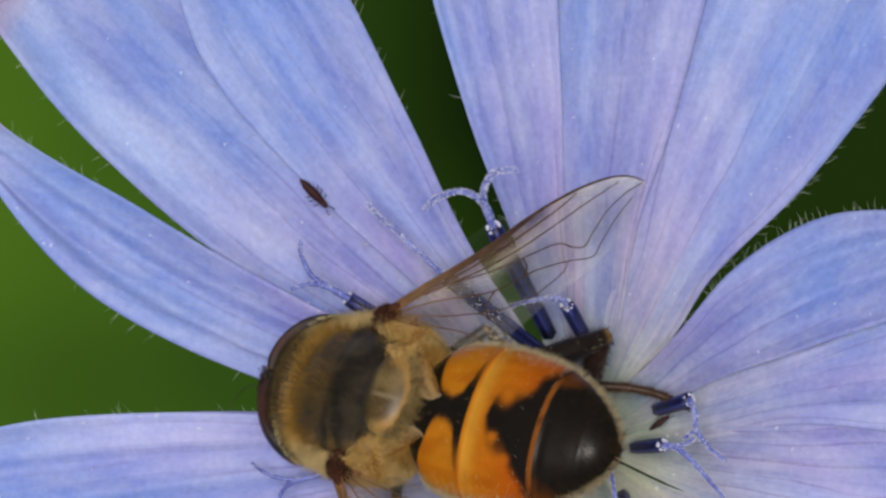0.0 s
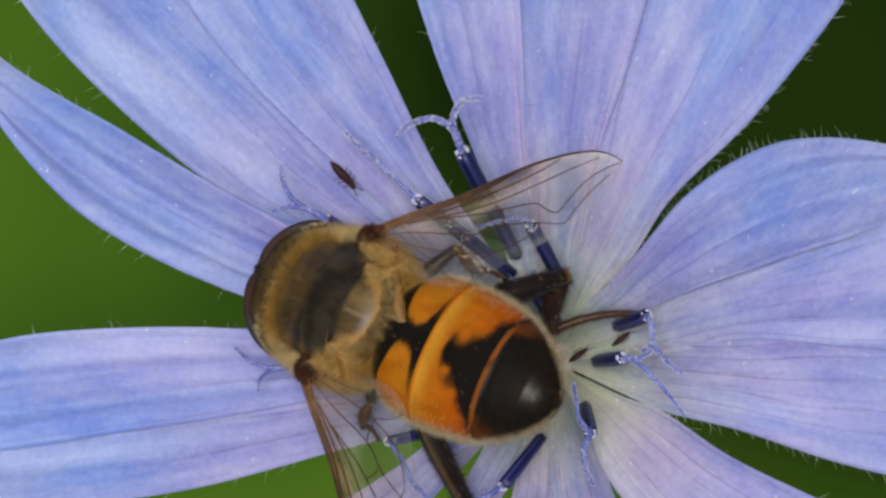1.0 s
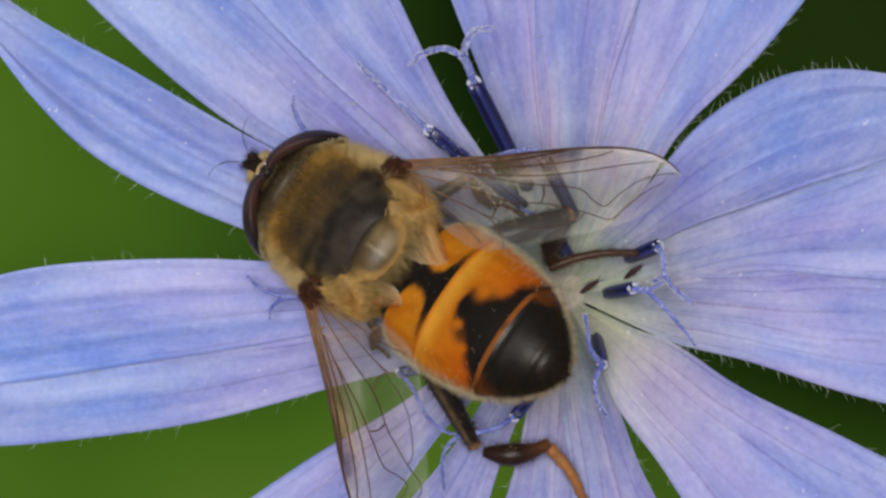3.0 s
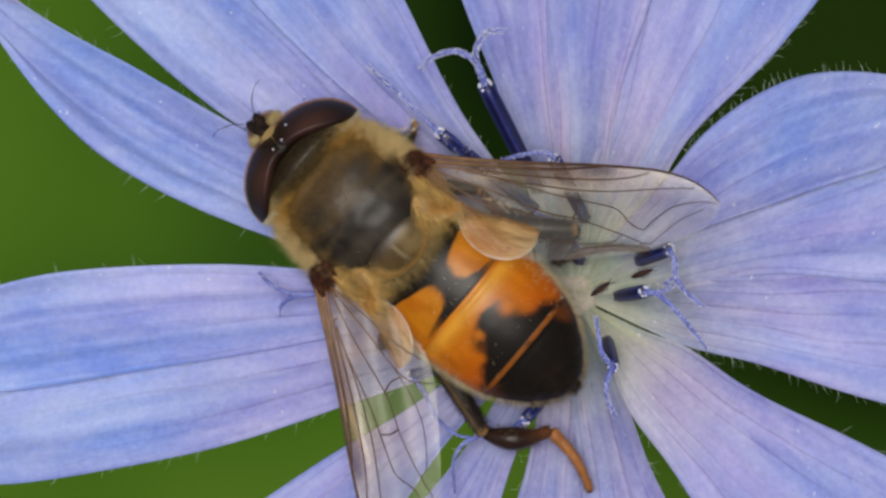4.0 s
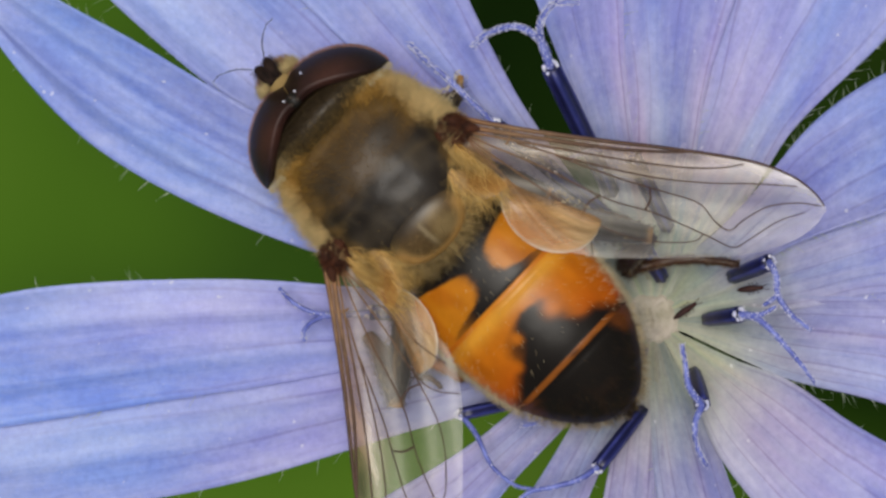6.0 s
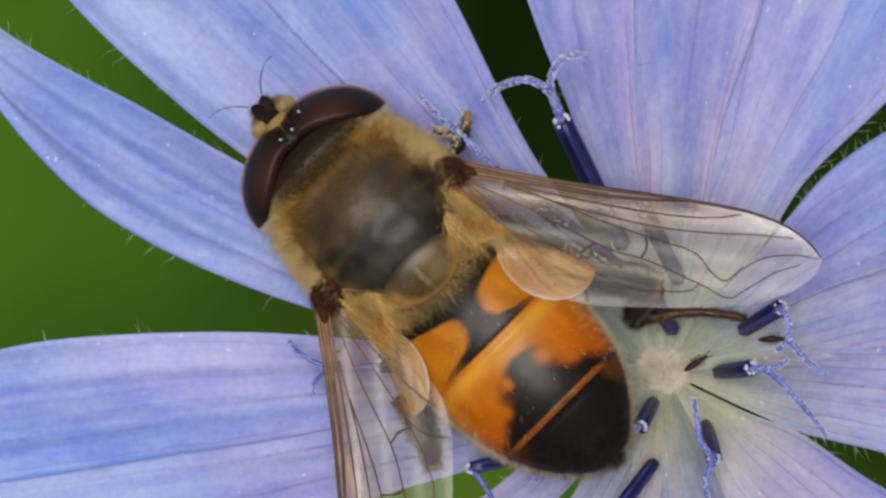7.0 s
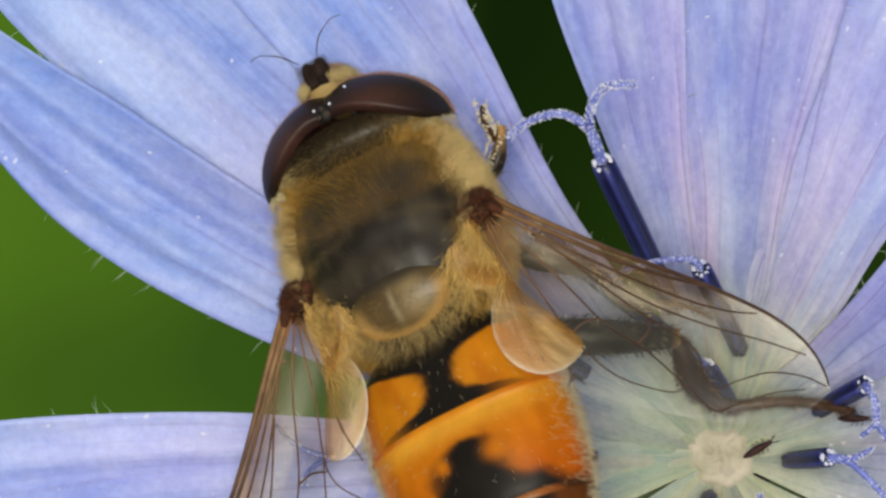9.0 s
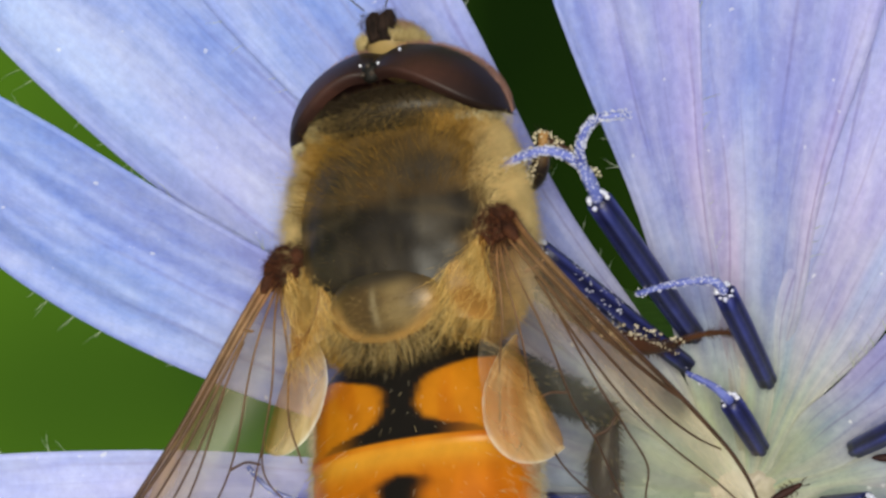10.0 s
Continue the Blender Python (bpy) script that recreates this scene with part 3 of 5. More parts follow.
    return s


# ---- hoverfly ----
INK = (0.010, 0.008, 0.006)


def thorax_tint(x, y, z):
    """Dusty brown fore part with two dark shoulder spots; a glossy dark disc behind it; tan margins."""
    v = abs(y)
    n = 0.22 * noise.noise((x * 2.2, y * 2.2, 5.0)) + 0.08 * noise.noise((x * 7, y * 7, 1.0))
    edge = (abs(y / 1.85) ** 2.6 + abs((x - 0.1) / 1.9) ** 2.6) ** (1 / 2.6)
    c = blend((0.020, 0.015, 0.010), (0.044, 0.034, 0.022), smoothstep(-0.1, 0.5, noise.noise((x * 1.1, y * 1.3, 21.0))))
    fore = smoothstep(0.30, 0.72, x + 0.35 * n - 0.10 * v)
    c = blend(c, (0.078, 0.047, 0.018), fore)
    spot = math.exp(-(((x - 1.12) / 0.36) ** 2 + ((v - 0.95) / 0.46) ** 2) ** 1.4)
    c = blend(c, (0.040, 0.030, 0.019), 0.9 * spot)
    # a narrow pale suture between the two, and pale lines along the back
    seam = math.exp(-((x - 0.46 + 0.16 * v - 0.3 * n) / 0.10) ** 2) * smoothstep(0.3, 0.7, v)
    c = blend(c, (0.13, 0.09, 0.042), 0.22 * seam)
    lines = math.exp(-((v - 0.42 - 0.08 * n) / 0.08) ** 2) * smoothstep(0.1, 0.6, x) * (1 - smoothstep(1.5, 1.9, x))
    c = blend(c, (0.13, 0.095, 0.05), 0.22 * lines)
    streak = smoothstep(0.1, 0.55, noise.noise((x * 0.9, y * 5.0, 7.0)) + 0.5 * noise.noise((x * 2.5, y * 9.0, 3.0)))
    c = blend(c, (0.085, 0.066, 0.04), 0.28 * streak)
    return blend(c, (0.14, 0.085, 0.03), smoothstep(0.8, 1.1, edge + n))


# from a place along the abdomen to its markings
SEGMENTS = curve_of([(-0.4, -0.4), (0.0, 0.0), (0.9, 1.08), (1.87, 2.18), (3.0, 3.04), (4.15, 4.0), (5.2, 5.15), (6.2, 6.2)])


def abdomen_tint(x, y, z):
    u, v = SEGMENTS(-x), abs(y)
    n = 0.15 * noise.noise((u * 1.6, y * 1.6, 2.0)) + 0.05 * noise.noise((u * 6, y * 6, 4.0)) + 0.03 * noise.noise((u * 14, y * 14, 1.0))
    c = blend((0.49, 0.170, 0.008), (0.53, 0.155, 0.006), smoothstep(1.9, 2.4, u))
    # deeper orange to the sides and rear of the third segment, in soft lengthwise streaks
    c = blend(c, (0.42, 0.066, 0.003), 0.75 * smoothstep(2.6, 3.7, u) * smoothstep(0.3, 1.5, v))
    c = blend(c, (0.40, 0.10, 0.004), 0.5 * smoothstep(0.0, 0.5, noise.noise((u * 0.7, y * 2.6, 9.0))))
    k = 0.0
    if u < 2.10:
        # waist band and hourglass, with thin prongs along the hind edge
        hw = curve_of([(0.0, 2.4), (0.30, 2.1), (0.55, 1.15), (0.85, 0.52), (1.25, 0.36), (1.64, 0.48), (1.86, 0.84), (1.98, 1.45), (2.10, 1.7)])(u)
        k = (1 - smoothstep(hw - 0.12, hw + 0.15, v + n)) * (1 - 0.45 * smoothstep(0.7, 1.5, v) * smoothstep(1.7, 1.9, u))
    elif u < 3.92:
        hw3 = curve_of([(2.2, -0.9), (2.56, -0.5), (2.72, 0.45), (2.92, 0.78), (3.3, 0.92), (3.55, 1.40), (3.92, 2.0)])(u)
        k = 1 - smoothstep(hw3 - 0.36, hw3 + 0.34, v + 1.5 * n)
        for cu, cy, ru, ry in ((2.98, -0.70, 0.20, 0.30), (2.92, 0.52, 0.13, 0.14), (3.36, -1.20, 0.20, 0.34), (3.30, 1.05, 0.14, 0.16)):
            k *= 1 - 0.9 * math.exp(-(((u - cu) / ru) ** 2 + ((y - cy) / ry) ** 2) ** 1.5)
    elif u > 4.06:
        c = blend((0.16, 0.045, 0.008), (0.05, 0.022, 0.010), smoothstep(4.3, 5.2, u))
        k = 1 - 0.75 * smoothstep(1.25, 1.75, v + 2 * n) * (1 - smoothstep(4.4, 5.2, u))
        k *= 1 - 0.15 * smoothstep(0.05, 0.4, noise.noise((u * 2.2, y * 2.2, 14.0))) * smoothstep(4.6, 5.4, u)
    else:
        # the dull hind rim of the third segment
        c = blend((0.40, 0.12, 0.014), (0.27, 0.07, 0.010), smoothstep(0.8, 1.9, v))
        k = 0.38 + 0.45 * smoothstep(0.0, 0.4, noise.noise((u * 4, y * 2.0, 5.0)))
    c = blend(c, (0.72, 0.34, 0.035), 0.8 * math.exp(-((u - 2.36) / 0.20) ** 2) * (1 - 0.5 * smoothstep(1.2, 2.0, v)))
    if 2.10 < u < 2.22:
        c = blend((0.58, 0.20, 0.012), (0.46, 0.12, 0.008), smoothstep(0.6, 1.8, v))
    return blend(c, INK, min(1, k))


def scutellum_tint(q):
    """Grey-brown glassy middle with cloudy patches and an amber rim behind."""
    r = math.hypot(q.x, q.y)
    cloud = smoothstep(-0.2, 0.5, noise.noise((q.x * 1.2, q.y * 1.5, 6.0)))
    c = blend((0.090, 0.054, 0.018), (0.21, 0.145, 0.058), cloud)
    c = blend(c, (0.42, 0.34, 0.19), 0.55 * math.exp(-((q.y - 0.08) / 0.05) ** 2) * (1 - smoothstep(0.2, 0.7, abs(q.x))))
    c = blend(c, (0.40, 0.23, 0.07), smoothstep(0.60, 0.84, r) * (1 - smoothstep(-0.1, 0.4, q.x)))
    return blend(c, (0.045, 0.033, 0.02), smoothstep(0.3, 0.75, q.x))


def build_fly():
    fly = tagged(new("hoverfly"), "furry drone hoverfly with orange and black abdomen", "hoverfly")
    # thorax
    tw = curve_of([(-2.1, 0.9), (-1.6, 1.65), (-0.8, 2.1), (0.2, 2.2), (1.2, 2.08), (1.9, 1.85), (2.35, 1.5), (2.7, 0.8)])
    th = curve_of([(-2.1, 0.8), (-1.6, 1.35), (-0.8, 1.7), (0.2, 1.8), (1.2, 1.68), (1.9, 1.4), (2.35, 1.1), (2.7, 0.6)])
    part("thorax", loft(-2.1, 2.7, tw, th, lambda x: -0.35, 120, 130, thorax_tint, 2.15, 0.02), CUTICLE, fly, "dark glossy thorax with tan margins")
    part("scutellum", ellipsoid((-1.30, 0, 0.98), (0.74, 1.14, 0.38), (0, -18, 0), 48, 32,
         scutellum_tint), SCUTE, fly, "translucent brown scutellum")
    rnd = random.Random(3)
    roots = []
    for k in range(52000):
        x = rnd.uniform(-2.1, 2.65)
        a = rnd.uniform(-0.3, math.pi + 0.3)
        y, z = tw(x) * math.cos(a), -0.35 + th(x) * math.sin(a)
        core = (abs(y / 1.9) ** 2.5 + abs((x - 0.28) / 2.1) ** 2.5) ** 0.4 + 0.12 * noise.noise((x * 1.7, y * 1.7, 8.0))
        fore = smoothstep(0.35, 0.8, x - 0.10 * abs(y) + rnd.uniform(-0.15, 0.15))
        behind = (1 - smoothstep(-1.1, -0.7, x)) * (1 - smoothstep(1.0, 1.4, abs(y))) if z > 0.3 else 0.0
        if rnd.random() > (smoothstep(0.80, 1.06, core) + 0.05 + 0.11 * fore) * (1 - 0.8 * behind):
            continue
        inner = core < 0.92 and z > 0.5
        up = Vector((x * 0.22, y * 0.5, (z + 0.35) * 0.75)).normalized()
        if inner:
            # short and upright: thin from straight above, a dense nap at a slant
            d = up + Vector((rnd.uniform(-0.16, 0.16), rnd.uniform(-0.16, 0.16), 0))
            c = blend(blend((0.05, 0.035, 0.018), (0.16, 0.11, 0.05), rnd.random()), blend((0.19, 0.10, 0.02), (0.50, 0.29, 0.06), rnd.random()), fore)
            spot = math.exp(-((x - 1.12) / 0.36) ** 2 - ((abs(y) - 0.95) / 0.46) ** 2)
            c = blend(c, (0.09, 0.06, 0.028), 0.7 * spot)
            roots.append(((x, y, z), d, rnd.uniform(0.16, 0.30) + 0.10 * fore, 0.0030, c))
            continue
        d = up + Vector((rnd.uniform(-0.34, 0.34) - 0.12, rnd.uniform(-0.34, 0.34), rnd.uniform(-0.2, 0.2)))
        d += Vector((0.5 * noise.noise((x * 2.5, y * 2.5, 11.0 + z)), 0.5 * noise.noise((x * 2.5, y * 2.5, 31.0 + z)), 0))
        c = blend((0.37, 0.19, 0.032), (0.73, 0.44, 0.11), rnd.random())
        if abs(y) > 1.4:
            c = blend(c, (0.95, 0.75, 0.38), 0.75 * smoothstep(1.4, 1.85, abs(y) + rnd.uniform(-0.1, 0.1)))
        lock = noise.noise((x * 3.1, y * 3.1, z * 3.1)) + 0.6 * noise.noise((x * 9, y * 9, z * 9))
        c = blend(c, (0.13, 0.075, 0.022), 0.75 * smoothstep(0.0, 0.55, lock) * (1 - 0.6 * smoothstep(1.6, 2.0, abs(y))))
        low = 1 - 0.45 * smoothstep(0.1, -0.5, z) if z < 0.1 else 1.0
        roots.append(((x, y, z), d, low * rnd.uniform(0.26, 0.55) * (1.4 if rnd.random() < 0.08 else 1), 0.0046, c))
    for k in range(1300):
        a = rnd.uniform(-1.7, 1.7)
        p = (-1.4 - 0.6 * math.cos(a), 1.1 * math.sin(a), 0.95 + rnd.uniform(-0.25, 0.15))
        roots.append((p, (-math.cos(a) - 0.3 + rnd.uniform(-0.6, 0.6), math.sin(a) + rnd.uniform(-0.7, 0.7), rnd.uniform(-0.5, 0.5)), rnd.uniform(0.25, 0.75), 0.0042, blend((0.30, 0.19, 0.055), (0.78, 0.60, 0.28), rnd.random() ** 1.5) if rnd.random() < 0.65 else (0.04, 0.026, 0.013)))
    for k in range(260):
        a, r = rnd.uniform(0, 6.28), math.sqrt(rnd.random())
        p = (-1.38 + 0.55 * r * math.cos(a), 1.05 * r * math.sin(a), 1.04 + 0.30 * math.sqrt(1 - r * r) - 0.15 * r * math.cos(a))
        roots.append((p, (-0.3 + rnd.uniform(-0.25, 0.25), rnd.uniform(-0.3, 0.3), 1.0), rnd.uniform(0.2, 0.45), 0.003, blend((0.20, 0.12, 0.04), (0.58, 0.42, 0.18), rnd.random())))
    tagged(part("fur", hair_tuft(roots, 5), FUR, fly, "dense tan fur"), kind="stuff")

    # head, in its own space about the neck
    head = part("head", ellipsoid((0.50, 0, -0.3), (0.66, 1.9, 1.50), nu=40, nv=28, tint=lambda q: (0.05, 0.035, 0.018)), CUTICLE, fly, "head behind the large eyes")

    def eye_point(s, a, th0, grow=0.0):
        """a: 0 at the middle seam, 1 at the outer corner; th0: degrees up from straight ahead."""
        y = 0.02 + 2.20 * math.sin(a * math.pi / 2)
        k = max(0.0, 1 - min(1.0, y / 2.22) ** 2.1) ** 0.5
        k *= 1 + 0.015 * math.sin(math.pi * a) - 0.08 * math.exp(-(y / 0.30) ** 2)
        t = radians(th0)
        return Vector((0.44 + (1.47 * k + grow) * math.cos(t) - 0.16 * a * a, s * (y + grow * 0.6 * a), -0.10 + (1.60 * k + grow) * math.sin(t) - 0.12 * a * a))

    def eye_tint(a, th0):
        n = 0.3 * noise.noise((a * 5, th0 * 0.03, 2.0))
        # a soft reddish sheen on the upper eye, painted into its colour
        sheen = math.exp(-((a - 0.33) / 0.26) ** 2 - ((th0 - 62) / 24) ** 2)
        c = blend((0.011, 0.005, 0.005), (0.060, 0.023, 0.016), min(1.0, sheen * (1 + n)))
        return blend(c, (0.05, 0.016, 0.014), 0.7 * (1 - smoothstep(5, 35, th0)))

    nu, nv = 44, 56
    for s in (1, -1):
        verts, tints = [], []
        for j in range(nv):
            for i in range(nu):
                a = i / (nu - 1)
                th0 = -70 + (134 + 38 * smoothstep(0.0, 0.8, a)) * j / (nv - 1)
                p = eye_point(s, a, th0)
                if j > nv - 4:
                    p.z -= (0.05, 0.15, 0.30)[j - nv + 3]
                verts.append(tuple(p))
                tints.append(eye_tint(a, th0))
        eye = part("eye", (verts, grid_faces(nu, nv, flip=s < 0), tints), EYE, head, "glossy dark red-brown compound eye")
        eroots = []
        for k in range(2600):
            a, th0 = rnd.uniform(0.08, 1.0), rnd.uniform(-25, 22)
            p = eye_point(s, a, th0)
            eroots.append((p, eye_point(s, a, th0, 0.5) - p, rnd.uniform(0.04, 0.085), 0.0035, blend((0.30, 0.13, 0.10), (0.55, 0.34, 0.28), rnd.random())))
        tagged(part("hairs", hair_tuft(eroots, 11), FUR, eye, "very short pinkish hairs on the eye's front"), kind="stuff")
    part("ocelli", joined(ellipsoid((1.20, 0, 1.03), (0.20, 0.19, 0.14), tint=lambda q: INK), *[ellipsoid(p, (0.055, 0.055, 0.045), nu=10, nv=8, tint=lambda q: (0.05, 0.035, 0.025)) for p in ((1.30, 0.0, 1.15), (1.14, 0.10, 1.18), (1.14, -0.10, 1.18))]), EYE, head, "black knob with three ocelli")
    part("face", ellipsoid((1.84, 0, -0.16), (0.42, 0.54, 0.76), (0, 25, 0), 28, 20, lambda q: (0.36, 0.25, 0.10)), CUTICLE, head, "dusty yellow face")
    froots = []
    for k in range(5200):
        a, b = rnd.uniform(-1.5, 1.5), rnd.uniform(0.55, 1.9)
        q = Vector((math.sin(b) * math.cos(a), math.sin(b) * math.sin(a), math.cos(b)))
        p = (1.84 + 0.42 * q.x, 0.54 * q.y, -0.10 + 0.78 * q.z)
        if p[0] > 2.0 and abs(p[1]) < 0.42 and p[2] > 0.2:
            continue
        c = blend((0.50, 0.37, 0.15), (0.74, 0.60, 0.33), rnd.random()) if p[0] < 2.08 else blend((0.34, 0.20, 0.11), (0.56, 0.38, 0.24), rnd.random())
        froots.append((p, q + Vector((0.35, 0, 0.2)), rnd.uniform(0.10, 0.26), 0.005, c))
    for k in range(5200):
        a, th0 = rnd.uniform(-1.82, 1.82), rnd.uniform(-1.1, 0.62)
        kk = math.sqrt(max(0.0, 1 - (a / 1.85) ** 2))
        p = (0.50 + 0.66 * math.sin(th0) * kk, a, -0.3 + 1.50 * math.cos(th0) * kk)
        outer = smoothstep(1.05, 1.6, abs(a) + rnd.uniform(-0.2, 0.2))
        c = blend((0.06, 0.040, 0.018), (0.74, 0.60, 0.30), outer)
        if th0 > 0.05:
            c = blend(c, (0.04, 0.026, 0.013), 1 - 0.5 * outer)
        elif rnd.random() < 0.35:
            c = blend(c, (0.36, 0.25, 0.09), 0.8)
        froots.append((p, (math.sin(th0) - 0.3 + rnd.uniform(-0.4, 0.4), a * 0.5, math.cos(th0) + 0.3), rnd.uniform(0.10, 0.26), 0.005, c))
    # pale rim behind the eyes
    for sgn in (1, -1):
        for k in range(260):
            t = rnd.uniform(0.5, 0.98)
            p = eye_point(sgn, t, 100, -0.05) + Vector((rnd.uniform(-0.16, 0.0), 0, rnd.uniform(-0.16, -0.04)))
            froots.append((p, (-0.5 + rnd.uniform(-0.3, 0.3), sgn * rnd.uniform(0.0, 0.5), 0.7), rnd.uniform(0.07, 0.17), 0.005, blend((0.66, 0.54, 0.28), (0.84, 0.76, 0.50), rnd.random())))
    tagged(part("face_fur", hair_tuft(froots, 8), FUR, head, "pale hairs on the face and neck"), kind="stuff")
    for s in (1, -1):
        ant = part("antenna", joined(ellipsoid((2.24, s * 0.12, 0.46), (0.32, 0.17, 0.20), (0, 20, s * 10), 16, 12), tube(spline([(2.12, s * 0.12, 0.55), (1.92, s * 0.1, 0.54)], 3), 0.12, 8)), HORN, head, "short black antenna")
        roots = [((2.18 + rnd.uniform(-0.25, 0.3), s * (0.16 + rnd.uniform(-0.2, 0.2)), 0.56 + rnd.uniform(-0.1, 0.06)), (rnd.uniform(-0.3, 0.9), rnd.uniform(-0.7, 0.7), 0.6), rnd.uniform(0.05, 0.14), 0.004, (0.06, 0.035, 0.028)) for k in range(500)]
        tagged(part("bristles", hair_tuft(roots, 4), FUR, ant, "dark bristles"), kind="stuff")
        part("arista", tube(spline([(2.52, s * 0.22, 0.66), (2.80, s * 0.48, 0.85), (3.0, s * 0.86, 0.9), (3.0, s * 1.1, 0.85)], 5), [0.015] * 8 + [0.009] * 8, 6), BLACK, ant, "thread-like bristle")

    # abdomen, in its own space about the waist
    aw = curve_of([(-6.1, 0.12), (-5.95, 0.55), (-5.5, 1.1), (-4.8, 1.62), (-3.9, 2.02), (-2.8, 2.2), (-1.6, 2.22), (-0.6, 2.05), (0.1, 1.4), (0.3, 0.9)])
    ah = curve_of([(-6.1, 0.08), (-5.95, 0.4), (-5.5, 0.75), (-4.8, 1.0), (-3.9, 1.2), (-2.8, 1.25), (-1.6, 1.15), (-0.6, 1.05), (0.1, 0.9), (0.3, 0.7)])

    def lip(x):
        return 1 + sum(0.013 * math.exp(-((x + c) / 0.09) ** 2) - 0.014 * math.exp(-((x + c + 0.16) / 0.10) ** 2) for c in (1.87, 4.15, 5.35))

    abdomen = part("abdomen", loft(0.3, -6.1, lambda x: aw(x) * lip(x), lambda x: ah(x) * lip(x), lambda x: -0.3 - 0.10 * (x / 6) ** 2, 128, 190, abdomen_tint, 2.05, 0.006), ABDOMEN, fly, "orange abdomen with black hourglass marks")
    roots = []
    for k in range(6000):
        x = -6.1 + 6.2 * rnd.random() ** 0.8
        a = rnd.choice((0, math.pi)) + rnd.gauss(0, 0.25) if rnd.random() < 0.95 else rnd.uniform(0, math.pi)
        y, z = aw(x) * math.cos(a), -0.3 + ah(x) * math.sin(a)
        top = math.sin(a) > 0.35
        d = Vector((-0.7 + rnd.uniform(-0.2, 0.2), y * 0.5, z * 0.5 + rnd.uniform(-0.2, 0.2)))
        dark = -x > 4.1 and abs(math.sin(a)) > 0.22
        c = blend((0.02, 0.014, 0.008), (0.12, 0.075, 0.03), rnd.random() ** 2) if dark else blend((0.52, 0.38, 0.18), (0.80, 0.70, 0.48), rnd.random())
        roots.append(((x, y, z), d, rnd.uniform(0.08, 0.2) if top else rnd.uniform(0.12, 0.28), 0.0035, c))
    for k in range(1500):
        x = -6.1 + 1.5 * rnd.random() ** 2.2
        a = rnd.uniform(-0.4, math.pi + 0.4)
        y, z = aw(x) * math.cos(a), -0.3 + ah(x) * math.sin(a)
        roots.append(((x, y, z), (-1.0 + rnd.uniform(-0.3, 0.3), y * 0.5, z * 0.4 + rnd.uniform(-0.2, 0.3)), rnd.uniform(0.12, 0.30), 0.0036, blend((0.012, 0.009, 0.006), (0.09, 0.05, 0.02), rnd.random() ** 2) if abs(math.sin(a)) > 0.3 else blend((0.30, 0.19, 0.07), (0.70, 0.55, 0.30), rnd.random())))
    tagged(part("fringe", hair_tuft(roots, 6), FUR, abdomen, "fine pale fringe of hairs"), kind="stuff")

    part("pollen", joined(*[ellipsoid(p, (0.04, 0.03, 0.03), nu=8, nv=6) for p in ((1.55, -0.6, 0.98), (1.36, 0.2, 1.04), (1.34, -0.18, 1.06))]), POLLEN, head, "white pollen grains")
    wings = {s: build_wing(fly, s) for s in (-1, 1)}
    return fly, head, abdomen, wings


